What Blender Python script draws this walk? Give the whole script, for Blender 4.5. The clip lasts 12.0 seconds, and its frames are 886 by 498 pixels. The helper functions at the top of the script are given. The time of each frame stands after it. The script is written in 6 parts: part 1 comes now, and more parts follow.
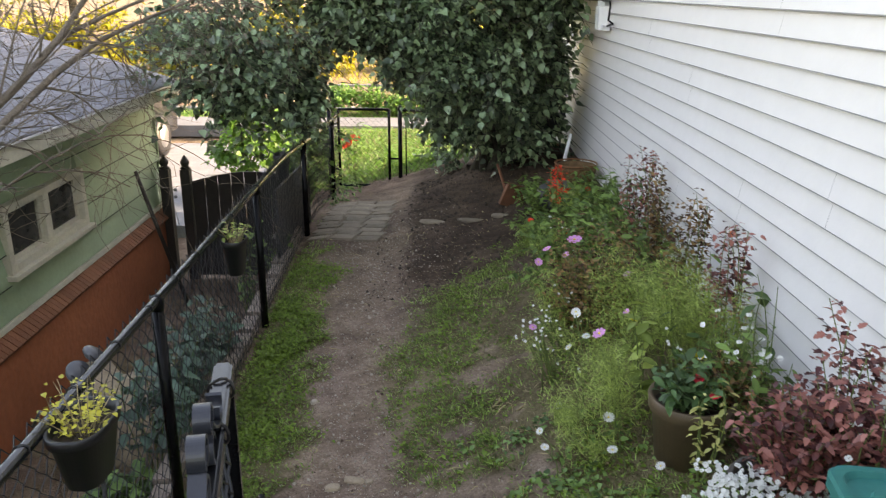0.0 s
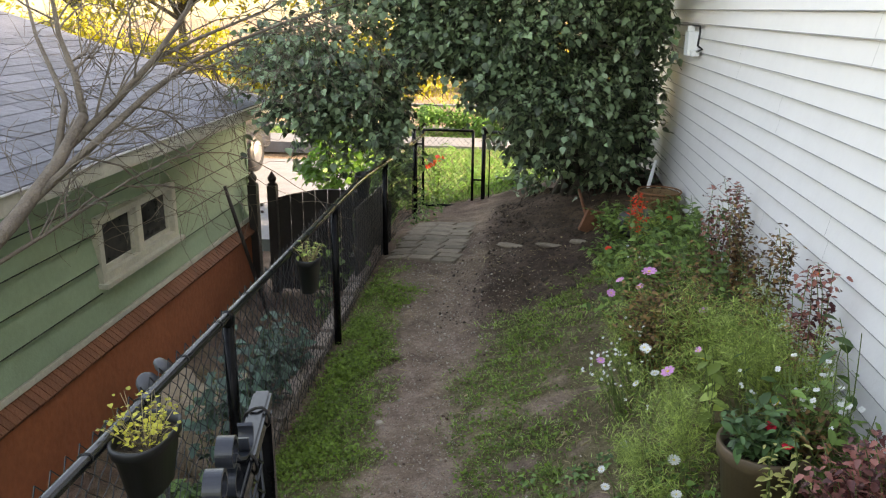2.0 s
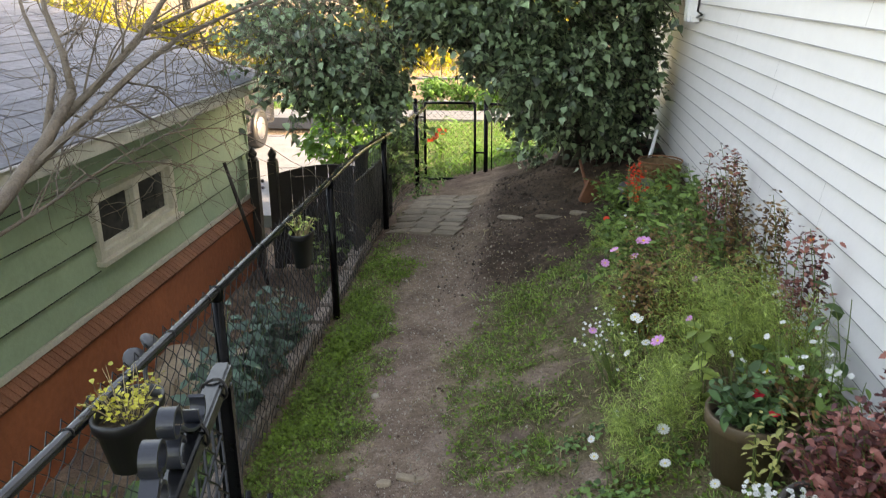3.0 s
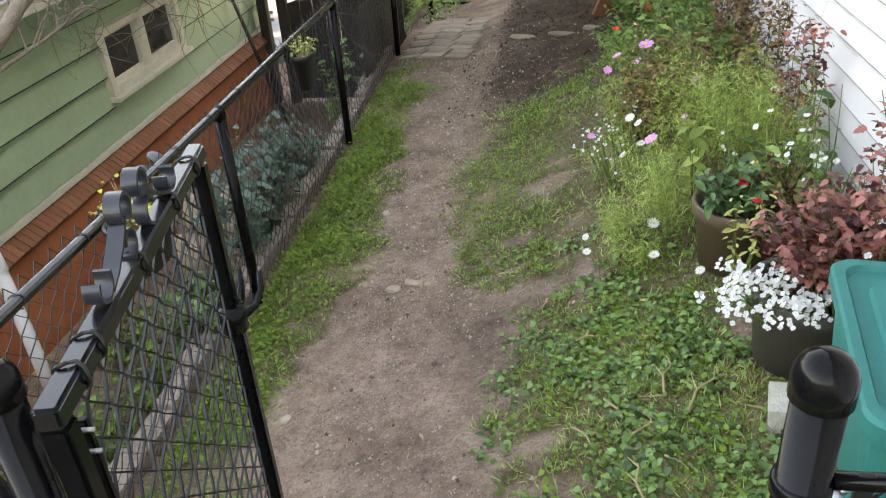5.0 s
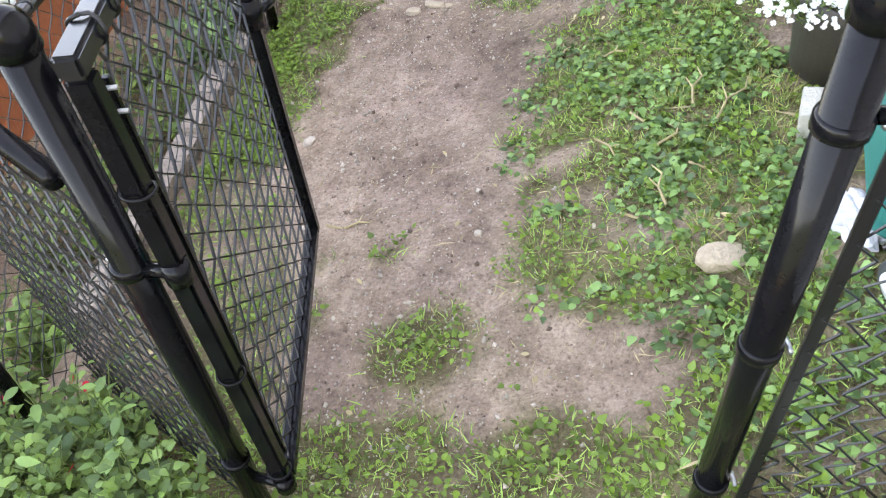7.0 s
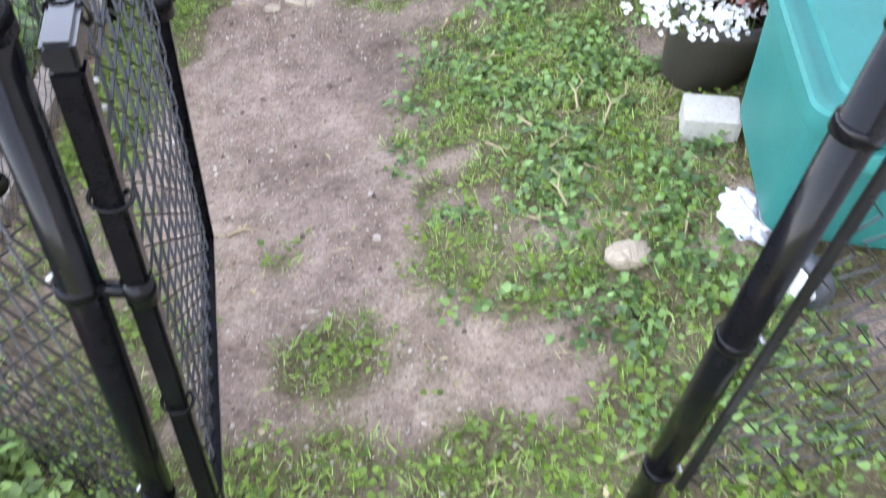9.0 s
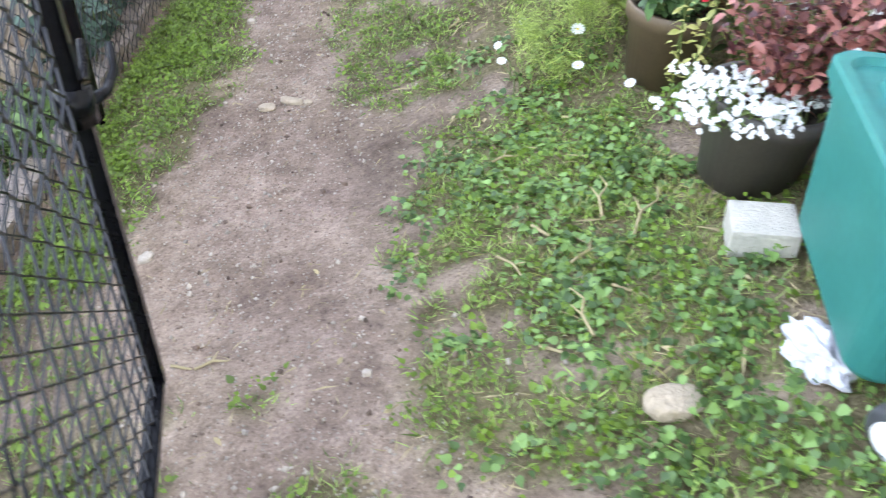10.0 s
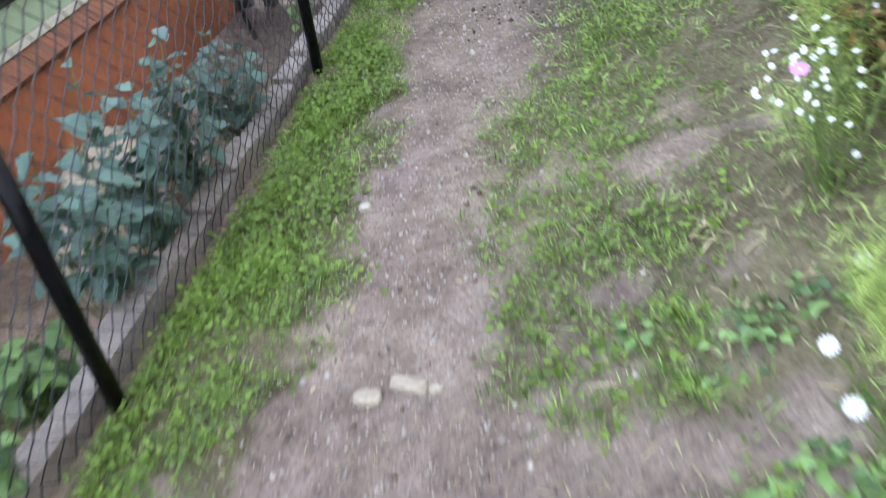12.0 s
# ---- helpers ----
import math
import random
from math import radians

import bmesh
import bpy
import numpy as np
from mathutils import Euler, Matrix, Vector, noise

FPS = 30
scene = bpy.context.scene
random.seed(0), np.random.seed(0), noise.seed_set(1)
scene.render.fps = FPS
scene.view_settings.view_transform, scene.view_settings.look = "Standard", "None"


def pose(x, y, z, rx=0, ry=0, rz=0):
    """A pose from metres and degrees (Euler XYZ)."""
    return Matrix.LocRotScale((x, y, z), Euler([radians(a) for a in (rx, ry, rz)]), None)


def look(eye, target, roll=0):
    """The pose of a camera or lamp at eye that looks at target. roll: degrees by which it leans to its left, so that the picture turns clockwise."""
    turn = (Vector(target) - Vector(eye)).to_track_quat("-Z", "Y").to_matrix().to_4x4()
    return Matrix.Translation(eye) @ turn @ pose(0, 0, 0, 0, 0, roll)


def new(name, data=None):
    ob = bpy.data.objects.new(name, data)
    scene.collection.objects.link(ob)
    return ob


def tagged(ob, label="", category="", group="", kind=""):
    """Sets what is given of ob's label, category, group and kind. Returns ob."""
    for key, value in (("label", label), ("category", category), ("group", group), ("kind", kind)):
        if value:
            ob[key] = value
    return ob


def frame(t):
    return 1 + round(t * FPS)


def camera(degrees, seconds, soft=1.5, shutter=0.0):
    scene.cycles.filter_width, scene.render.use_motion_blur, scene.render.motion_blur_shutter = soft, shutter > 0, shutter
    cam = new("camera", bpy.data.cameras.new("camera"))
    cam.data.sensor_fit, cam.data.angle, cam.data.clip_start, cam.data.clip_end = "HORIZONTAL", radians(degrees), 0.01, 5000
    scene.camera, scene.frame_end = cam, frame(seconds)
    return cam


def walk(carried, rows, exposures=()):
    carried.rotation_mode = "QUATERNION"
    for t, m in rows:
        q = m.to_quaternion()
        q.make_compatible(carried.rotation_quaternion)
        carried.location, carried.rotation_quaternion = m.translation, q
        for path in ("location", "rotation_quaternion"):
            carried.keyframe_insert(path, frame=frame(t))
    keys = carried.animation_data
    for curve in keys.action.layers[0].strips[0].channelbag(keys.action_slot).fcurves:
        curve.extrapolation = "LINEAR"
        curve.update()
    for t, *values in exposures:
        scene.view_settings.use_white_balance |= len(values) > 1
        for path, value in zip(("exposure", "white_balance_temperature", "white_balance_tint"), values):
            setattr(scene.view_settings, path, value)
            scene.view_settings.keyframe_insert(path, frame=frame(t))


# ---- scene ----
cam = camera(58.4, 12.0, soft=1.1, shutter=0.5)
PATH = [
    (0, (0.817, 1.077, 1.847), (0.844, 2.976, 1.222), 0.4),
    (0.5, (0.798, 1.072, 1.851), (0.772, 2.983, 1.262), 0.9),
    (1, (0.817, 1.066, 1.86), (0.747, 2.981, 1.287), 1.0),
    (1.5, (0.855, 1.088, 1.867), (0.727, 3.002, 1.299), 1.1),
    (2, (0.895, 1.11, 1.873), (0.704, 3.014, 1.291), 0.6),
    (2.5, (0.943, 1.14, 1.85), (0.724, 3.033, 1.243), 0.1),
    (2.7, (0.959, 1.152, 1.853), (0.743, 3.042, 1.237), -0.2),
    (4.3, (1.109, 1.037, 1.791), (0.863, 2.805, 0.888), -2.3),
    (4.5, (1.116, 1.037, 1.756), (0.858, 2.778, 0.805), -2.6),
    (5, (1.139, 1.038, 1.763), (0.848, 2.743, 0.759), -4.1),
    (5.5, (1.144, 1.031, 1.76), (0.832, 2.701, 0.704), -5.0),
    (6, (1.132, 1.019, 1.715), (0.76, 2.62, 0.575), -6.7),
    (6.5, (1.131, 0.997, 1.691), (0.777, 2.47, 0.386), -7.4),
    (6.9, (1.133, 0.973, 1.65), (0.81, 2.298, 0.187), -7.2),
    (7, (1.127, 0.987, 1.655), (0.808, 2.296, 0.176), -7.0),
    (7.2, (1.123, 0.965, 1.635), (0.805, 2.281, 0.163), -6.0),
    (8.8, (0.892, 0.982, 1.643), (1.018, 2.269, 0.117), 5.3),
    (9, (0.88, 1.003, 1.63), (1.029, 2.343, 0.154), 6.2),
    (9.2, (0.896, 1.067, 1.601), (1.028, 2.467, 0.179), 4.4),
    (9.5, (0.917, 1.146, 1.481), (1.063, 2.673, 0.197), 5.4),
    (9.9, (0.98, 1.294, 1.437), (1.044, 2.809, 0.133), 2.2),
    (10, (0.948, 1.312, 1.455), (1.038, 2.813, 0.136), 3.7),
    (10.5, (0.864, 1.594, 1.332), (0.927, 3.079, -0.007), 2.3),
    (11, (0.867, 1.918, 1.236), (0.752, 3.441, -0.056), -0.4),
    (11.3, (0.935, 2.193, 1.215), (0.678, 3.691, -0.085), -4.7),
    (11.5, (0.915, 2.324, 1.187), (0.635, 3.848, -0.077), -4.9),
    (12, (0.876, 2.853, 1.112), (0.513, 4.41, -0.089), -7.5),
]
walk(cam, [(t, look(eye, target, roll)) for t, eye, target, roll in PATH],
     exposures=[(0, 3.2, 10500, 21), (0.5, 3.06, 10500, 20), (1.0, 3.18, 10600, 20), (2.7, 3.25, 10700, 18), (4.3, 3.78, 11600, 20), (5.5, 4.15, 11300, 21), (7.2, 4.75, 10100, 24), (9.0, 4.80, 9200, 26), (9.5, 4.82, 9300, 24), (10.0, 4.76, 9500, 22), (11.0, 4.75, 9000, 25), (12, 4.78, 8600, 22)])

# ---- light ----
world = bpy.data.worlds.new("sky")
scene.world = world
world.use_nodes = True
wn = world.node_tree
sky = wn.nodes.new("ShaderNodeTexSky")
sky.sky_type, sky.sun_disc = "NISHITA", False
SUN_EL, SUN_AZ = 22.0, 84.0          # degrees; azimuth from +y towards +x
sky.sun_elevation, sky.sun_rotation = radians(SUN_EL), radians(SUN_AZ)
sky.air_density, sky.dust_density = 1.0, 1.5
wn.nodes["Background"].inputs[1].default_value = 0.13
wn.links.new(sky.outputs[0], wn.nodes["Background"].inputs[0])
sun = new("sun", bpy.data.lights.new("sun", "SUN"))
sun.data.energy, sun.data.angle, sun.data.color = 2.1, radians(0.6), (1.0, 0.96, 0.90)
_e, _a = radians(SUN_EL), radians(SUN_AZ)
sun.matrix_world = look((math.cos(_e) * math.sin(_a) * 30, math.cos(_e) * math.cos(_a) * 30, math.sin(_e) * 30), (0, 0, 0))

R = random.Random(7)
NR = np.random.RandomState(11)


# ---- materials ----
def mat(name, col, rough=0.6, metal=0.0, var=0.25, scale=8.0, bump=0.0, bscale=60.0, col2=None, spec=0.5, isl=0.0, obj=0.0, sub=0.0):
    """Procedural material: two scales of noise on the colour, fine relief, and variation by piece."""
    m = bpy.data.materials.new(name)
    m.use_nodes = True
    n, l = m.node_tree.nodes, m.node_tree.links
    b = n["Principled BSDF"]
    b.inputs["Roughness"].default_value, b.inputs["Metallic"].default_value = rough, metal
    b.inputs["Specular IOR Level"].default_value = spec
    tc = n.new("ShaderNodeTexCoord")
    n1 = n.new("ShaderNodeTexNoise")
    n1.inputs["Scale"].default_value, n1.inputs["Detail"].default_value = scale, 6
    n2 = n.new("ShaderNodeTexNoise")
    n2.inputs["Scale"].default_value, n2.inputs["Detail"].default_value = scale * 9, 4
    l.new(tc.outputs["Object"], n1.inputs["Vector"])
    l.new(tc.outputs["Object"], n2.inputs["Vector"])
    mix = n.new("ShaderNodeMath")
    mix.operation = "MULTIPLY_ADD"
    mix.inputs[1].default_value = 0.45
    l.new(n2.outputs["Fac"], mix.inputs[0])
    half = n.new("ShaderNodeMath")
    half.operation = "MULTIPLY"
    half.inputs[1].default_value = 0.6
    l.new(n1.outputs["Fac"], half.inputs[0])
    l.new(half.outputs[0], mix.inputs[2])
    last = mix.outputs[0]
    for w, node, sock in ((isl, "ShaderNodeNewGeometry", "Random Per Island"), (obj, "ShaderNodeObjectInfo", "Random")):
        if w:
            g = n.new(node)
            s = n.new("ShaderNodeMath")
            s.operation = "MULTIPLY_ADD"
            s.inputs[1].default_value = w
            l.new(g.outputs[sock], s.inputs[0])
            sh = n.new("ShaderNodeMath")
            sh.operation = "SUBTRACT"
            sh.inputs[1].default_value = w / 2
            l.new(last, sh.inputs[0])
            l.new(sh.outputs[0], s.inputs[2])
            last = s.outputs[0]
    ramp = n.new("ShaderNodeValToRGB")
    ramp.color_ramp.elements[0].position, ramp.color_ramp.elements[1].position = 0.28, 0.78
    c2 = col2 or tuple(min(1, c * (1 + var)) for c in col)
    c1 = tuple(c * (1 - var) for c in col)
    ramp.color_ramp.elements[0].color = (*c1, 1)
    ramp.color_ramp.elements[1].color = (*c2, 1)
    l.new(last, ramp.inputs[0])
    l.new(ramp.outputs[0], b.inputs["Base Color"])
    if sub:
        b.inputs["Transmission Weight"].default_value = 0
        tr = n.new("ShaderNodeBsdfTranslucent")
        l.new(ramp.outputs[0], tr.inputs[0])
        ms = n.new("ShaderNodeMixShader")
        ms.inputs[0].default_value = sub
        l.new(b.outputs[0], ms.inputs[1])
        l.new(tr.outputs[0], ms.inputs[2])
        l.new(ms.outputs[0], n["Material Output"].inputs[0])
    if bump:
        nb = n.new("ShaderNodeTexNoise")
        nb.inputs["Scale"].default_value, nb.inputs["Detail"].default_value = bscale, 5
        l.new(tc.outputs["Object"], nb.inputs["Vector"])
        bp = n.new("ShaderNodeBump")
        bp.inputs["Strength"].default_value, bp.inputs["Distance"].default_value = bump, 0.02
        l.new(nb.outputs["Fac"], bp.inputs["Height"])
        l.new(bp.outputs[0], b.inputs["Normal"])
    return m


M_VINYL = mat("white_vinyl", (0.62, 0.60, 0.605), 0.42, var=0.05, scale=1.2, bump=0.05, bscale=30)
M_GREEN = mat("green_painted_board", (0.26, 0.36, 0.23), 0.6, var=0.14, scale=3, bump=0.15, bscale=70)
# near-black green: mildew stains together with painted shadow of the board laps
M_MILDEWSHADE = mat("mildew_and_lap_shadow_paint", (0.035, 0.045, 0.03), 0.8, var=0.5, scale=9)
M_CREAM = mat("cream_painted_wood", (0.52, 0.50, 0.41), 0.6, var=0.25, scale=6, bump=0.2)
M_BRICK = mat("orange_painted_brick", (0.25, 0.095, 0.05), 0.85, var=0.3, scale=7, bump=0.5, bscale=70, obj=0.25)
M_MORTAR = mat("orange_painted_masonry", (0.36, 0.108, 0.046), 0.85, var=0.28, scale=2.2, bump=0.5, bscale=22)
M_SHINGLE = mat("grey_asphalt_shingle", (0.20, 0.205, 0.23), 0.9, var=0.35, scale=3, bump=0.6, bscale=220, obj=0.22)
M_BLACK = mat("black_vinyl_coating", (0.009, 0.009, 0.0105), 0.32, var=0.5, scale=30, spec=0.4)
M_BLACKPIPE = mat("black_painted_pipe", (0.005, 0.005, 0.006), 0.13, var=0.5, scale=25, spec=0.14)
M_RAIL = mat("worn_black_square_tube", (0.008, 0.0085, 0.010), 0.2, var=0.5, scale=25, spec=0.5)
M_WORNRAIL = mat("worn_glossy_black_pipe", (0.010, 0.011, 0.013), 0.2, var=0.4, scale=25, spec=0.8)
M_IRON = mat("blue_grey_painted_iron", (0.020, 0.023, 0.032), 0.3, var=0.3, scale=25, spec=0.55)
M_GALV = mat("galvanised_steel", (0.36, 0.37, 0.39), 0.4, 0.9, var=0.25, scale=40)
M_DARKWOOD = mat("dark_stained_wood", (0.022, 0.017, 0.014), 0.6, var=0.5, scale=12, bump=0.4)
M_PLASTBLK = mat("black_planter_plastic", (0.010, 0.0105, 0.012), 0.45, var=0.35, scale=20)
M_PLASTGRY = mat("grey_brown_planter_plastic", (0.085, 0.072, 0.065), 0.5, var=0.25, scale=14)
M_PLASTBRN = mat("brown_planter_plastic", (0.115, 0.075, 0.045), 0.5, var=0.25, scale=14)
M_TEAL = mat("teal_plastic", (0.0, 0.158, 0.142), 0.5, var=0.12, scale=6, spec=0.25)
M_TEALDK = mat("dark_teal_plastic", (0.0, 0.20, 0.18), 0.38, var=0.10, scale=6)
M_CONC = mat("pale_concrete", (0.46, 0.43, 0.37), 0.9, var=0.25, scale=9, bump=0.5, bscale=140)
M_PAVER = mat("weathered_paving_brick", (0.23, 0.185, 0.14), 0.95, var=0.35, scale=9, bump=0.6, bscale=110, obj=0.3)
M_STONE = mat("pale_pebble", (0.38, 0.32, 0.26), 0.85, var=0.35, scale=20, isl=0.5)
M_LIMEST = mat("pale_limestone", (0.37, 0.29, 0.21), 0.9, var=0.3, scale=12, bump=0.6)
M_SOIL = mat("potting_soil", (0.05, 0.035, 0.025), 0.95, var=0.4, scale=30, bump=0.8)
M_BARK = mat("grey_brown_bark", (0.15, 0.122, 0.095), 0.9, var=0.4, scale=14, bump=0.7, bscale=60)
M_DARKBARK = mat("dark_bark", (0.05, 0.045, 0.035), 0.9, var=0.4, scale=14, bump=0.7, bscale=60)
M_LILAC = mat("lilac_leaf", (0.085, 0.145, 0.082), 0.34, var=0.5, scale=2, isl=0.9, sub=0.22, col2=(0.26, 0.38, 0.22))
M_BRIGHTLEAF = mat("sunlit_leaf", (0.11, 0.25, 0.045), 0.5, var=0.4, scale=2, isl=0.5, sub=0.4)
M_YELLOWLEAF = mat("yellow_green_leaf", (0.33, 0.31, 0.03), 0.5, var=0.4, scale=2, isl=0.6, sub=0.4)
M_GRASS = mat("grass_blade", (0.14, 0.26, 0.045), 0.48, var=0.5, scale=1.5, isl=0.9, sub=0.3, col2=(0.37, 0.56, 0.14))
M_YGRASS = mat("yellowing_grass", (0.26, 0.29, 0.07), 0.55, var=0.4, scale=2, isl=0.7, sub=0.3, col2=(0.45, 0.44, 0.15))
M_SEAM = mat("grey_seam", (0.20, 0.20, 0.21), 0.6)
# grey for the siding's lap lines, the shade under each lap as colour
M_LAPSHADE = mat("painted_lap_shade", (0.27, 0.27, 0.28), 0.7, var=0.35, scale=4)
M_CLOD = mat("dry_clod", (0.16, 0.105, 0.078), 0.95, var=0.4, scale=20, isl=0.5)
M_BAG = mat("crumpled_white_film", (0.50, 0.50, 0.53), 0.35, var=0.2, scale=25, bump=0.6, bscale=45)
M_KERB = mat("stained_old_concrete", (0.27, 0.215, 0.18), 0.95, var=0.4, scale=6, bump=0.8, bscale=60)
M_MOSS = mat("fresh_green_weed", (0.13, 0.22, 0.03), 0.5, var=0.45, scale=3, isl=0.6, sub=0.35)
M_DRYGRASS = mat("dry_straw", (0.36, 0.28, 0.15), 0.7, var=0.35, scale=3, isl=0.5, sub=0.1)
M_CLOVER = mat("broad_weed_leaf", (0.085, 0.19, 0.05), 0.5, var=0.5, scale=2, isl=0.7, sub=0.25, col2=(0.19, 0.34, 0.095))
M_LEAF = mat("mid_green_leaf", (0.085, 0.17, 0.04), 0.48, var=0.45, scale=3, isl=0.6, sub=0.3, col2=(0.21, 0.35, 0.085))
M_PALELEAF = mat("pale_yellow_green_leaf", (0.42, 0.43, 0.13), 0.5, var=0.3, scale=3, isl=0.5, sub=0.3, col2=(0.62, 0.58, 0.22))
M_PETUNIA = mat("dark_green_leaf", (0.045, 0.11, 0.04), 0.45, var=0.4, scale=3, isl=0.5, sub=0.2, col2=(0.10, 0.21, 0.075))
M_FEATHER = mat("feathery_green_leaf", (0.26, 0.37, 0.075), 0.5, var=0.4, scale=4, isl=0.7, sub=0.3, col2=(0.48, 0.60, 0.16))
M_BLUELEAF = mat("blue_green_leaf", (0.075, 0.15, 0.105), 0.45, var=0.3, scale=3, isl=0.5, sub=0.2)
M_COLEUS = mat("burgundy_leaf", (0.21, 0.05, 0.055), 0.42, var=0.6, scale=3, isl=0.9, sub=0.3, col2=(0.46, 0.17, 0.14))
M_BRONZE = mat("bronze_brown_leaf", (0.15, 0.068, 0.034), 0.45, var=0.5, scale=3, isl=0.9, sub=0.3, col2=(0.34, 0.19, 0.075))
M_CHART = mat("yellow_leaf", (0.55, 0.50, 0.07), 0.5, var=0.3, scale=3, isl=0.6, sub=0.3)
M_STEM = mat("green_stem", (0.12, 0.17, 0.05), 0.6, var=0.3)
M_WHITEF = mat("white_petal", (0.66, 0.66, 0.63), 0.6, var=0.08, isl=0.2, sub=0.2)
M_PINKF = mat("pink_petal", (0.66, 0.27, 0.55), 0.6, var=0.2, isl=0.3, sub=0.2)
M_REDF = mat("red_petal", (0.55, 0.006, 0.025), 0.6, var=0.25, isl=0.3, sub=0.15)
M_SCARLET = mat("scarlet_petal", (0.75, 0.05, 0.015), 0.6, var=0.25, isl=0.3, sub=0.15)
M_ORANGEF = mat("orange_petal", (0.70, 0.14, 0.03), 0.6, var=0.2, isl=0.3)
M_YELLOWF = mat("yellow_petal", (0.75, 0.55, 0.02), 0.6, var=0.2, isl=0.3)
M_WHITEPL = mat("white_plastic", (0.75, 0.76, 0.78), 0.35, var=0.08)
M_GREYPL = mat("grey_plastic", (0.055, 0.058, 0.065), 0.4, var=0.2)
M_WALK = mat("grey_pavement", (0.135, 0.142, 0.155), 0.9, var=0.2, scale=3, bump=0.3)
M_CARPAINT = mat("dark_car_paint", (0.016, 0.017, 0.021), 0.2, var=0.2, scale=3, spec=0.5)
M_DRIVE = mat("worn_driveway_concrete", (0.175, 0.185, 0.205), 0.9, var=0.25, scale=2.5, bump=0.3)
M_ROAD = mat("sunlit_asphalt", (0.105, 0.112, 0.128), 0.9, var=0.15, scale=2, bump=0.3)
M_COIR = mat("coconut_fibre", (0.15, 0.085, 0.04), 0.95, var=0.45, scale=30, bump=0.9, bscale=90)
M_RUSTIRON = mat("rusty_iron_wire", (0.19, 0.075, 0.03), 0.7, var=0.4, scale=40)
M_RUST = mat("rust_brown_wood", (0.16, 0.06, 0.03), 0.8, var=0.4, scale=15, bump=0.4)


def glass_dark():
    m = bpy.data.materials.new("dusty_window_glass")
    m.use_nodes = True
    b = m.node_tree.nodes["Principled BSDF"]
    b.inputs["Roughness"].default_value = 0.12
    n = m.node_tree.nodes.new("ShaderNodeTexNoise")
    n.inputs["Scale"].default_value = 5
    r = m.node_tree.nodes.new("ShaderNodeValToRGB")
    r.color_ramp.elements[0].color, r.color_ramp.elements[1].color = (0.02, 0.022, 0.022, 1), (0.075, 0.075, 0.07, 1)
    m.node_tree.links.new(n.outputs["Fac"], r.inputs[0])
    m.node_tree.links.new(r.outputs[0], b.inputs["Base Color"])
    return m


M_GLASS = glass_dark()


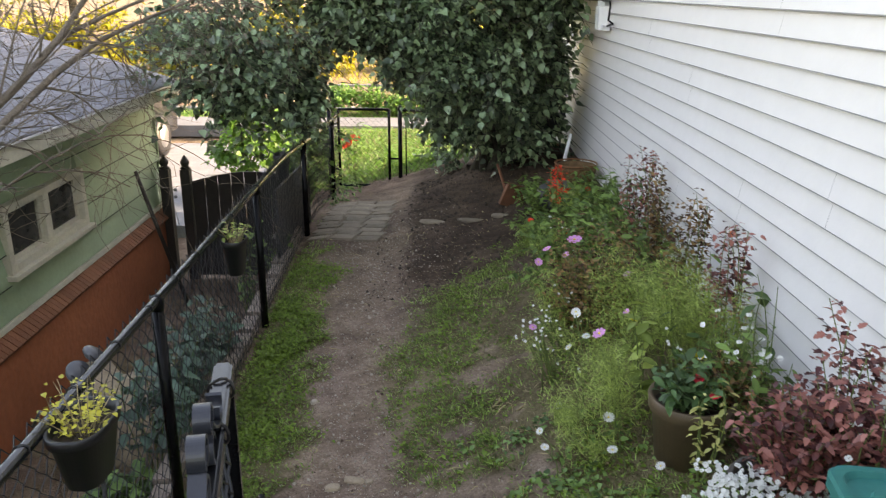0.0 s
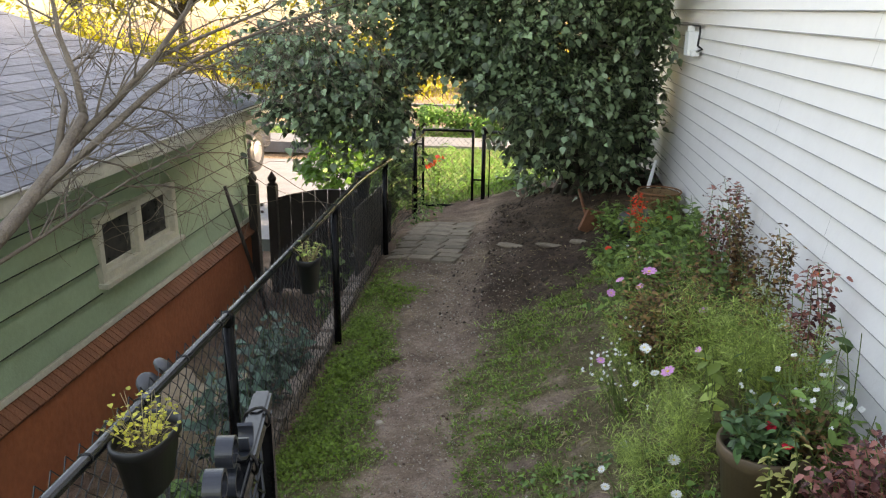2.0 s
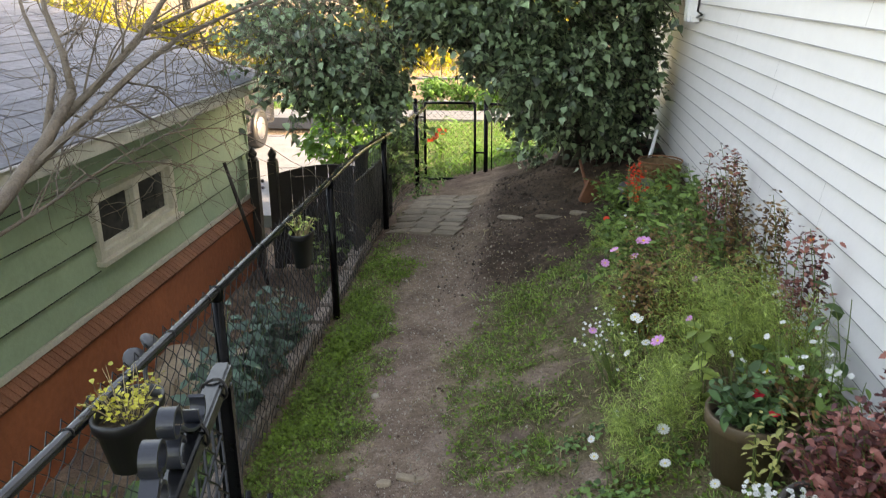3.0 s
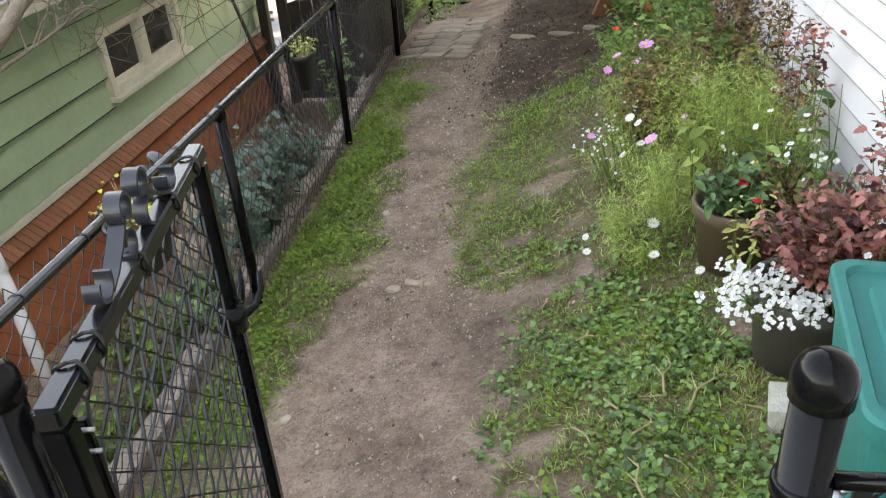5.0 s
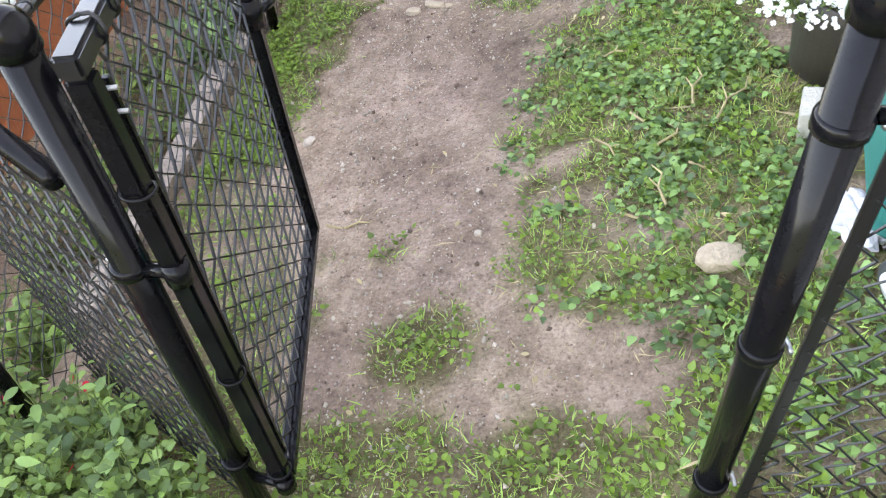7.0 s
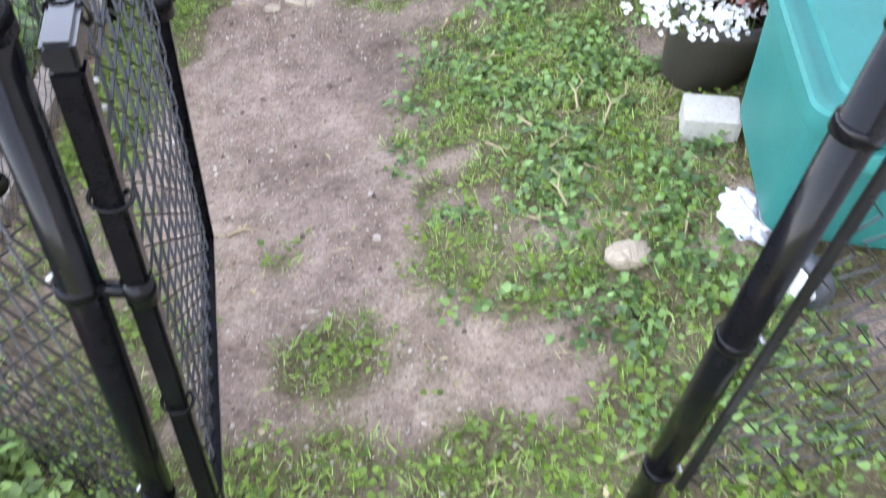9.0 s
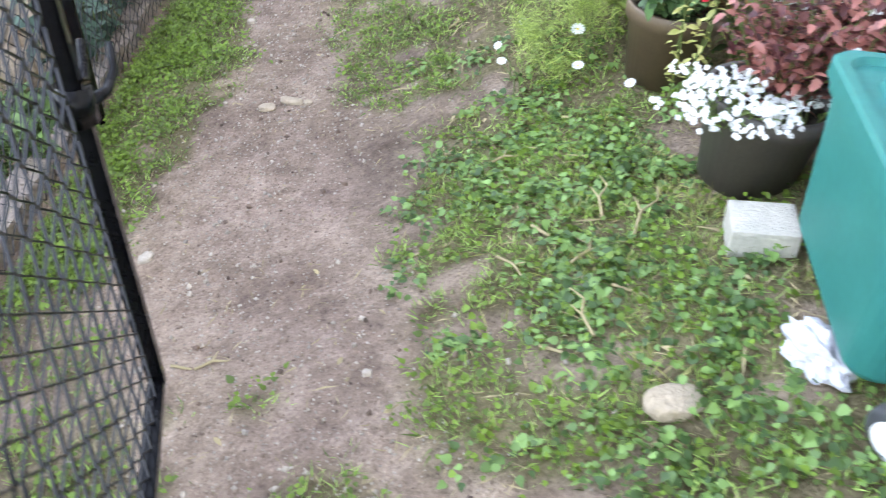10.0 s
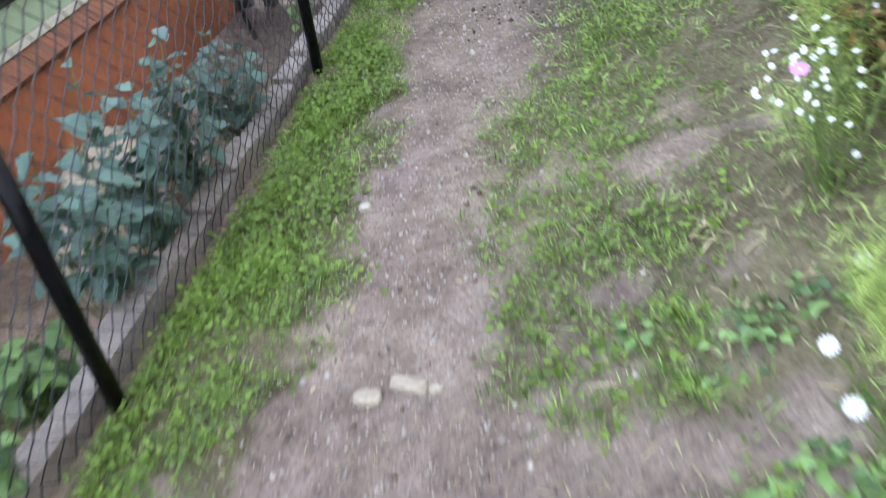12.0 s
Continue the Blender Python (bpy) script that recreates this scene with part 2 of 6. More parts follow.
def ground_mat():
    """Bare dirt and mossy soil, mixed by how much grows there."""
    m = bpy.data.materials.new("yard_soil")
    m.use_nodes = True
    n, l = m.node_tree.nodes, m.node_tree.links
    b = n["Principled BSDF"]
    b.inputs["Roughness"].default_value = 0.95
    b.inputs["Specular IOR Level"].default_value = 0.15
    tc = n.new("ShaderNodeTexCoord")

    def noise_node(scale, detail=6, rough=0.6):
        t = n.new("ShaderNodeTexNoise")
        t.inputs["Scale"].default_value, t.inputs["Detail"].default_value, t.inputs["Roughness"].default_value = scale, detail, rough
        l.new(tc.outputs["Object"], t.inputs["Vector"])
        return t

    def ramp(src, *stops):
        r = n.new("ShaderNodeValToRGB")
        while len(r.color_ramp.elements) < len(stops):
            r.color_ramp.elements.new(0.5)
        for e, (p, c) in zip(r.color_ramp.elements, stops):
            e.position, e.color = p, (*c, 1)
        l.new(src, r.inputs[0])
        return r

    big, mid, fine = noise_node(1.6), noise_node(9, 8, 0.72), noise_node(95, 5, 0.75)
    crumb, lump = n.new("ShaderNodeTexVoronoi"), noise_node(32, 4, 0.7)
    crumb.inputs["Scale"].default_value, crumb.inputs["Randomness"].default_value = 75, 1.0
    l.new(tc.outputs["Object"], crumb.inputs["Vector"])
    dirt = ramp(mid.outputs["Fac"], (0.3, (0.182, 0.130, 0.102)), (0.52, (0.295, 0.220, 0.176)), (0.8, (0.425, 0.328, 0.270)))
    dark = ramp(mid.outputs["Fac"], (0.3, (0.042, 0.029, 0.022)), (0.75, (0.100, 0.069, 0.052)))
    green = ramp(mid.outputs["Fac"], (0.3, (0.11, 0.088, 0.052)), (0.75, (0.19, 0.16, 0.095)))
    grit = ramp(fine.outputs["Fac"], (0.34, (0.58, 0.56, 0.55)), (0.46, (0.98, 0.98, 0.98)), (0.58, (1.06, 1.06, 1.06)), (0.68, (1.6, 1.56, 1.52)))
    at1, at2 = n.new("ShaderNodeAttribute"), n.new("ShaderNodeAttribute")
    at1.attribute_name, at2.attribute_name = "cover", "damp"

    def mixc(fac, a, c, kind="MIX"):
        x = n.new("ShaderNodeMix")
        x.data_type, x.blend_type = "RGBA", kind
        if isinstance(fac, float):
            x.inputs[0].default_value = fac
        else:
            l.new(fac, x.inputs[0])
        l.new(a, x.inputs[6])
        l.new(c, x.inputs[7])
        return x.outputs[2]

    add = n.new("ShaderNodeMath")
    add.operation = "MULTIPLY_ADD"
    add.inputs[1].default_value = 0.8
    l.new(big.outputs["Fac"], add.inputs[0])
    l.new(at1.outputs["Fac"], add.inputs[2])
    k = ramp(add.outputs[0], (0.55, (0, 0, 0)), (0.95, (1, 1, 1)))
    c = mixc(at2.outputs["Fac"], dirt.outputs[0], dark.outputs[0])
    c = mixc(k.outputs[0], c, green.outputs[0])
    c = mixc(1.0, c, grit.outputs[0], "MULTIPLY")
    clump = ramp(lump.outputs["Fac"], (0.32, (0.74, 0.73, 0.72)), (0.48, (1.0, 1.0, 1.0)), (0.70, (1.14, 1.13, 1.12)))
    c = mixc(1.0, c, clump.outputs[0], "MULTIPLY")
    tone, drift = noise_node(3.2, 3, 0.55), noise_node(1.1, 2, 0.5)
    c = mixc(1.0, c, ramp(tone.outputs["Fac"], (0.30, (0.78, 0.75, 0.73)), (0.50, (1.06, 1.05, 1.04)), (0.68, (1.30, 1.29, 1.27))).outputs[0], "MULTIPLY")
    c = mixc(1.0, c, ramp(drift.outputs["Fac"], (0.36, (0.92, 0.88, 0.90)), (0.62, (1.14, 1.13, 1.08))).outputs[0], "MULTIPLY")
    l.new(c, b.inputs["Base Color"])
    bp = n.new("ShaderNodeBump")
    bp.inputs["Strength"].default_value, bp.inputs["Distance"].default_value = 0.8, 0.02
    h = n.new("ShaderNodeMath")
    h.operation = "ADD"
    l.new(mid.outputs["Fac"], h.inputs[0])
    l.new(fine.outputs["Fac"], h.inputs[1])
    h2 = n.new("ShaderNodeMath")
    h2.operation = "MULTIPLY_ADD"
    h2.inputs[1].default_value = -0.55
    l.new(crumb.outputs["Distance"], h2.inputs[0])
    l.new(h.outputs[0], h2.inputs[2])
    h3 = n.new("ShaderNodeMath")
    h3.operation = "ADD"
    l.new(h2.outputs[0], h3.inputs[0])
    l.new(lump.outputs["Fac"], h3.inputs[1])
    l.new(h3.outputs[0], bp.inputs["Height"])
    l.new(bp.outputs[0], b.inputs["Normal"])
    return m


M_GROUND = ground_mat()


# ---- mesh helpers ----
def obj_mesh(name, bm, material, parent=None, label=""):
    me = bpy.data.meshes.new(name)
    bm.to_mesh(me)
    bm.free()
    me.materials.append(material)
    ob = new(name, me)
    if parent:
        ob.parent = parent
    if label:
        tagged(ob, label=label)
    return ob


part = obj_mesh


def raw(name, verts, faces, material, parent=None, label="", smooth=False):
    me = bpy.data.meshes.new(name)
    me.from_pydata([tuple(v) for v in verts], [], [tuple(f) for f in faces])
    if smooth:
        me.polygons.foreach_set("use_smooth", [True] * len(me.polygons))
    me.materials.append(material)
    ob = new(name, me)
    if parent:
        ob.parent = parent
    if label:
        tagged(ob, label=label)
    return ob


def thing(name, x, y, z, label, category, group="", kind="", rz=0):
    e = new(name)
    e.empty_display_size = 0.1
    e.matrix_world = pose(x, y, z, 0, 0, rz)
    return tagged(e, label, category, group, kind)


def box(bm, x0, x1, y0, y1, z0, z1, bev=0.0, m=None):
    vs = [bm.verts.new((x, y, z)) for x in (x0, x1) for y in (y0, y1) for z in (z0, z1)]
    fs = [bm.faces.new([vs[i] for i in f]) for f in ((0, 1, 3, 2), (4, 6, 7, 5), (0, 4, 5, 1), (2, 3, 7, 6), (0, 2, 6, 4), (1, 5, 7, 3))]
    if m is not None:
        bmesh.ops.transform(bm, matrix=m, verts=vs)
    if bev:
        es = list({e for f in fs for e in f.edges})
        bmesh.ops.bevel(bm, geom=es, offset=bev, segments=2, affect="EDGES", profile=0.7)
    return bm


def boxm(*a, **k):
    return box(bmesh.new(), *a, **k)


def tube_data(pts, radii, sides=6, cap=True):
    """Vertices and faces of a round bar along pts."""
    pts = [Vector(p) for p in pts]
    vs, fs = [], []
    n = len(pts)
    up = None
    for i, p in enumerate(pts):
        d = (pts[min(i + 1, n - 1)] - pts[max(i - 1, 0)])
        d = d.normalized() if d.length > 1e-9 else Vector((0, 0, 1))
        if up is None:
            up = d.orthogonal().normalized()
        up = (up - d * up.dot(d))
        up = up.normalized() if up.length > 1e-6 else d.orthogonal().normalized()
        s = d.cross(up)
        r = radii[i] if hasattr(radii, "__len__") else radii
        for k in range(sides):
            a = 2 * math.pi * k / sides
            vs.append(p + (up * math.cos(a) + s * math.sin(a)) * r)
    for i in range(n - 1):
        for k in range(sides):
            a, b = i * sides + k, i * sides + (k + 1) % sides
            fs.append((a, b, b + sides, a + sides))
    if cap:
        fs.append(tuple(range(sides))[::-1])
        fs.append(tuple(range((n - 1) * sides, n * sides)))
    return vs, fs


class Soup:
    """Collects many small pieces into one mesh."""

    def __init__(self):
        self.v, self.f = [], []

    def add(self, vs, fs):
        o = len(self.v)
        self.v += [tuple(v) for v in vs]
        self.f += [tuple(i + o for i in f) for f in fs]

    def tube(self, pts, radii, sides=6, cap=True):
        self.add(*tube_data(pts, radii, sides, cap))

    def make(self, name, material, parent=None, label="", smooth=False):
        return raw(name, self.v, self.f, material, parent, label, smooth)


def tube(name, pts, radii, material, parent=None, sides=10, label="", smooth=True):
    vs, fs = tube_data(pts, radii, sides)
    return raw(name, vs, fs, material, parent, label, smooth)


def lathe(name, prof, material, parent=None, seg=28, label="", smooth=True):
    """A turned shape: prof is a row of (radius, z)."""
    vs, fs = [], []
    for r, z in prof:
        for k in range(seg):
            a = 2 * math.pi * k / seg
            vs.append((r * math.cos(a), r * math.sin(a), z))
    for i in range(len(prof) - 1):
        for k in range(seg):
            a, b = i * seg + k, i * seg + (k + 1) % seg
            fs.append((a, b, b + seg, a + seg))
    fs.append(tuple(range(seg))[::-1])
    fs.append(tuple(range((len(prof) - 1) * seg, len(prof) * seg)))
    return raw(name, vs, fs, material, parent, label, smooth)


def lerp(a, b, t):
    return a + (b - a) * t


def smooth(a, b, v):
    t = min(1, max(0, (v - a) / (b - a)))
    return t * t * (3 - 2 * t)


# ---- the lie of the land ----
FENCE_X, WALL_X, GATE_Y, FAR_Y, GAR_X = -0.29, 2.2, 1.66, 10.5, -1.86


def gz(x, y):
    """Height of the ground."""
    xc = min(2.3, max(-0.35, x))
    z = -0.255 + 0.25 * xc + 0.056 * math.exp(-max(y - 1.7, -1.2))
    z -= 0.075 * smooth(8.0, 10.6, y) * 2.6
    z += 0.10 * smooth(0.5, 1.2, x) * math.exp(-((y - 9.2) / 1.3) ** 2) * smooth(8.0, 9.0, y)
    bed = smooth(1.25, 1.7, x) * smooth(2.8, 3.6, y) * (1 - smooth(7.8, 8.6, y))
    z += 0.03 * bed
    left = smooth(-0.34, -1.0, x) if x < -0.34 else 0.0
    low = -0.95 * (1 - smooth(9, 13, y)) - 0.82 * smooth(9, 13, y)
    if y < 10.5 or x < -0.6:
        z = lerp(z, low, left)
    if y > 10.5:
        z = lerp(z, -0.55 - 0.27 * smooth(-1.1, -1.7, x) * (1 - smooth(15.0, 15.5, y)), smooth(10.6, 13.5, y))
    if x > -0.34:
        z -= 0.085 * math.exp(-((x - 0.7) / 0.45) ** 2) * smooth(2.6, 3.4, y) * (1 - smooth(5.0, 6.8, y))      # trodden hollow
        z += 0.10 * smooth(1.15, 1.6, x) * (1 - smooth(2.5, 3.3, y)) * smooth(0.9, 1.7, y)
        z += 0.085 * smooth(4.5, 7.8, y) * (1 - smooth(-0.2, 0.4, x)) * (1 - smooth(9.2, 10.4, y))
    z += 0.012 * noise.noise((x * 2.3, y * 2.3, 0.0)) + 0.006 * noise.noise((x * 9, y * 9, 3.0)) + 0.0045 * noise.noise((x * 21, y * 21, 7.0))
    return z


def path_edges(y):
    """Where the trodden path meets the growth on its two sides."""
    ye = (1.9, 2.3, 2.7, 3.0, 3.3, 3.7, 4.05, 4.4, 4.85, 5.2, 5.7, 6.5, 7.6)
    left = np.interp(y, ye, (.42, .40, .22, .05, .0, .15, .15, .23, .10, .20, .12, .02, -.15))
    right = np.interp(y, ye, (.90, .98, .95, .88, .86, .84, .66, .60, .54, .55, .70, 1.2, 1.5))
    return float(left), float(right)


def path_x(y):
    """The middle of the trodden path."""
    a, b = path_edges(y)
    return .5 * (a + min(b, a + .7))


# tufts of grass that stand alone: x, y, half width, half length, thickness
CLUMPS = ((.75, 2.13, .14, .12, 1.1), (1.05, 2.44, .10, .14, 1.0), (1.02, 2.70, .06, .06, .7), (.59, 2.48, .08, .06, .45), (.41, 2.26, .06, .10, .6), (.38, 2.48, .05, .06, .6), (1.12, 3.02, .06, .06, 1.0), (.91, 2.98, .05, .05, .9),
          (.98, 3.93, .10, .06, .8), (.73, 3.98, .07, .07, .7), (1.37, 2.30, .10, .12, .9), (1.0, 5.75, .30, .30, 1.0), (.85, 5.2, .28, .4, .95), (.85, 4.6, .22, .35, .8), (1.2, 5.4, .2, .3, .7))


def cover(x, y):
    """How much grows at a place, 0 to 1."""
    n1 = noise.noise((x * 1.7, y * 1.7, 5.0))
    n2 = noise.noise((x * 6, y * 6, 9.0))
    n3 = noise.noise((x * 15, y * 15, 2.0))
    a, b = path_edges(y)
    edge = .07 * n2 + .05 * n3
    if x < .5 * (a + b):
        c = smooth(-.12, .17, a - x + edge) * (.88 + .5 * n1 + .7 * n2 + .3 * n3) * 1.1
        c *= 1 - .8 * smooth(6.8, 7.6, y)
        c *= 1 - .6 * smooth(3.35, 3.0, y) * smooth(1.9, 2.1, y)
    else:
        c = smooth(-.12, .26, x - b + edge) * (.66 + .7 * n1 + .9 * n2 + .35 * n3)
        c *= 1 - .97 * smooth(5.9, 6.5, y - .6 * (x - .8)) * (1 - smooth(10.2, 10.8, y))
        c *= 1 - .75 * math.exp(-(((x - .90) / .14) ** 2 + ((y - 3.62) / .22) ** 2))
    c *= 1 - .97 * math.exp(-((((x - 1.20) / .28) ** 2 + ((y - 2.04) / .18) ** 2) ** 2))
    for cx, cy, rx, ry, k in CLUMPS:
        c = max(c, k * math.exp(-(((x - cx) / rx) ** 2 + ((y - cy) / ry) ** 2)) * (.9 + .5 * n2 + .3 * n3))
    if y < 2.0:
        c = max(c, .95 * smooth(2.0, 1.84, y + .05 * n2) * (.8 + n2))
    if y > 10.6:
        c = 1.0
    if x < FENCE_X:
        c *= 0.35
    return max(0.0, min(1.0, c))


def damp(x, y):
    """Dark, freshly turned earth towards the shrub."""
    a = smooth(5.3, 6.4, y) * smooth(0.40, 0.75, x) * (1 - smooth(10.4, 10.8, y))
    b = 0.45 * smooth(5.0, 6.8, y) * (1 - smooth(10.4, 10.8, y))
    e = 0.6 * math.exp(-(((x - .88) / .16) ** 2 + ((y - 3.6) / .26) ** 2))
    e = max(e, 0.55 * math.exp(-(((x - 1.10) / .24) ** 2 + ((y - 3.95) / .22) ** 2)), 0.55 * smooth(1.3, 1.6, x) * smooth(2.9, 3.4, y))
    return max(0, min(1, max(a, b, e) + 0.3 * noise.noise((x * 3, y * 3, 1.0)) * max(a, b)))


def build_ground():
    xs = np.unique(np.concatenate([np.linspace(-60, -3, 15), np.linspace(-3, -0.4, 27), np.linspace(-0.4, 2.4, 130), np.linspace(2.4, 60, 18)]))
    ys = np.unique(np.concatenate([np.linspace(-40, 0.2, 14), np.linspace(0.2, 7, 310), np.linspace(7, 11, 80), np.linspace(11, 26, 30), np.linspace(26, 160, 12)]))
    vs, cov, dmp = [], [], []
    for y in ys:
        for x in xs:
            vs.append((x, y, gz(x, y)))
            cov.append(cover(x, y))
            dmp.append(damp(x, y))
    w = len(xs)
    fs = [(j * w + i, j * w + i + 1, (j + 1) * w + i + 1, (j + 1) * w + i) for j in range(len(ys) - 1) for i in range(w - 1)]
    ob = raw("ground", vs, fs, M_GROUND, smooth=True)
    for key, val in (("cover", cov), ("damp", dmp)):
        a = ob.data.attributes.new(key, "FLOAT", "POINT")
        a.data.foreach_set("value", val)
    tagged(ob, "trodden dirt yard with patchy grass sloping to the street", "ground", kind="structure")


build_ground()


# ---- white house ----
def build_house():
    lap, top, y0, y1 = 0.1036, 4.6, -3.0, 10.9
    wall = tagged(new("wall_house"), "white vinyl lap siding house wall", "wall", kind="structure")
    core = part("sheathing", boxm(WALL_X + 0.024, WALL_X + 0.16, y0, y1, -0.6, top), M_VINYL, wall)
    n = int((top - 0.0) / lap)
    base = 1.050 - 11 * lap       # bottom edge of the lowest course
    me = edge = None
    for i in range(n):
        z = base + i * lap
        vs = [(WALL_X - 0.003, y0, 0), (WALL_X - 0.003, y1, 0), (WALL_X + 0.021, y1, lap + 0.004), (WALL_X + 0.021, y0, lap + 0.004), (WALL_X + 0.021, y0, 0.0035), (WALL_X + 0.021, y1, 0.0035),
              (WALL_X - 0.0036, y0, 0.0025), (WALL_X - 0.0036, y1, 0.0025)]
        if me is None:
            ob = raw("siding_course", vs, [(6, 7, 2, 3), (0, 1, 7, 6), (0, 4, 5, 1)], M_VINYL, wall)
            me = ob.data
        else:
            ob = new("siding_course", me)
            ob.parent = wall
        ob.location.z = z
        # thin dark strip that paints in the shadow line at the lap
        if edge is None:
            eo = raw("lap_shade_strip", [(WALL_X - .0046, y0, -.0012), (WALL_X - .0046, y1, -.0012), (WALL_X - .0044, y1, .0036), (WALL_X - .0044, y0, .0036), (WALL_X + .015, y0, -.0012), (WALL_X + .015, y1, -.0012)],
                     [(0, 1, 2, 3), (0, 4, 5, 1)], M_LAPSHADE, wall)
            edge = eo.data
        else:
            eo = new("lap_shade_strip", edge)
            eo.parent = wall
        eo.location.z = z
    # overlapping ends of the panels, two courses each
    for y, k in ((4.52, 9), (5.385, 13), (6.29, 15), (3.727, 11), (4.335, 17), (5.43, 7)):
        z = base + k * lap
        for j in range(2):
            zb = z + j * lap
            sk = .012 * (1 if j else 0)
            raw("panel_end", [(WALL_X - .0050, y + sk - .0012, zb + .003), (WALL_X - .0050, y + sk + .0012, zb + .003), (WALL_X + .0175, y + sk + .0115, zb + lap - .002), (WALL_X + .0175, y + sk + .0095, zb + lap - .002),
                              (WALL_X - .002, y + sk - .0012, zb + .003), (WALL_X - .002, y + sk + .0012, zb + .003)], [(0, 1, 2, 3), (0, 4, 5, 1)], M_SEAM, wall, "grey lapped panel end")
    part("corner_post", boxm(WALL_X - 0.012, WALL_X + 0.16, y1 - 0.002, y1 + 0.09, -0.6, top, 0.006), M_VINYL, wall)
    # the rest of the house closes the place on that side
    body = tagged(raw("wall_house_far", [(WALL_X + 0.17, y1, -0.7), (9, y1, -0.7), (9, y1, top), (WALL_X + 0.17, y1, top), (WALL_X + 0.17, y1 - 0.15, -0.7), (9, y1 - 0.15, -0.7), (9, y1 - 0.15, top), (WALL_X + 0.17, y1 - 0.15, top)],
                      [(0, 1, 2, 3)[::-1], (4, 5, 6, 7), (0, 4, 7, 3)], M_VINYL), "white siding end wall of the house", "wall", kind="structure")
    roof = tagged(obj_mesh("roof_house", boxm(WALL_X - 0.35, 9, y0, y1 + 0.3, top, top + 0.14), M_SHINGLE), "grey shingled roof of the white house", "roof", kind="structure")
    slope = tagged(raw("roof_house_slope", [(WALL_X - 0.3, y0, top + .15), (WALL_X - 0.3, y1 + .25, top + .15), (5.8, y1 + .25, 6.6), (5.8, y0, 6.6), (9, y0, top + .15), (9, y1 + .25, top + .15)],
                       [(0, 3, 2, 1), (3, 4, 5, 2), (1, 2, 5), (0, 4, 3)], M_SHINGLE), "grey shingled roof slopes of the white house", "roof", kind="structure")
    end = tagged(obj_mesh("wall_house_near", boxm(WALL_X + .17, 9, y0 + 0.003, y0 + .15, -0.7, top), M_VINYL), "white siding rear wall of the house", "wall", kind="structure")


build_house()


# ---- green garage ----
def build_garage():
    y0, y1, led, eave = -1.0, 8.72, -0.165, 0.86
    g = thing("garage", GAR_X, y0, -0.95, "green board-sided garage on an orange brick base", "garage")
    ox, oy, oz = GAR_X, y0, -0.95

    def L(bm):
        bmesh.ops.translate(bm, verts=bm.verts, vec=(-ox, -oy, -oz))
        return bm
    wy0, wy1, wz0, wz1 = 5.86, 6.93, 0.155, 0.50
    bm = bmesh.new()
    for a, b, c, d in ((y0, wy0, led, eave + .1), (wy1, y1, led, eave + .1), (wy0, wy1, led, wz0), (wy0, wy1, wz1, eave + .1)):
        box(bm, GAR_X - 0.12, GAR_X - 0.03, a, b, c, d)
    part("wall_core", L(bm), M_GREEN, g)
    exp, low = 0.205, -0.170
    n = 6
    for i in range(n):
        z = low + i * exp
        segs = [(y0, y1)]
        if z + exp > wz0 and z < wz1:
            segs = [(y0, wy0 - 0.05), (wy1 + 0.05, y1)]
        for a, b in segs:
            bm = bmesh.new()
            z1 = min(low + (i + 1) * exp + 0.02, eave + .1)
            vs = [bm.verts.new(v) for v in ((GAR_X + 0.014, a, z), (GAR_X + 0.014, b, z), (GAR_X - 0.026, b, z1), (GAR_X - 0.026, a, z1), (GAR_X - 0.026, a, z + .004), (GAR_X - 0.026, b, z + .004))]
            bm.faces.new([vs[k] for k in (0, 1, 2, 3)])
            bm.faces.new([vs[k] for k in (0, 4, 5, 1)])
            bm.faces.new([vs[k] for k in (1, 5, 2)])
            board = part("clapboard", L(bm), M_GREEN, g)
            # dark strip: the lap's shadow line put into colour, with its mildew stains
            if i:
                part("lap_shadow_stain", L(boxm(GAR_X + .002, GAR_X + .0155, a, b, z - .003, z + .0045)), M_MILDEWSHADE, board, "lower edge darkened by mildew stains and painted lap shadow")
    # front wall of the garage, towards the street
    part("end_wall", L(boxm(GAR_X - 6, GAR_X - 0.01, y1 - 0.14, y1 - 0.01, -0.95, eave + 0.1)), M_GREEN, g)
    part("back_wall", L(boxm(GAR_X - 6, GAR_X - 0.13, y0 + 0.01, y0 + 0.14, -0.95, eave + 0.1)), M_GREEN, g)
    part("corner_board", L(boxm(GAR_X - 0.02, GAR_X + 0.012, y1 - 0.012, y1 + 0.02, led, eave + .1, 0.004)), M_GREEN, g)
    # brick base with a sloping row of bricks on top
    part("brick_core", L(boxm(GAR_X - 0.12, GAR_X + 0.055, y0, y1 + 0.02, -1.05, led - 0.135)), M_MORTAR, g)
    part("ledge_flashing", L(boxm(GAR_X - 0.02, GAR_X + 0.022, y0, y1, led - 0.055, led - 0.012, 0.004)), M_CREAM, g, "cream painted drip board")
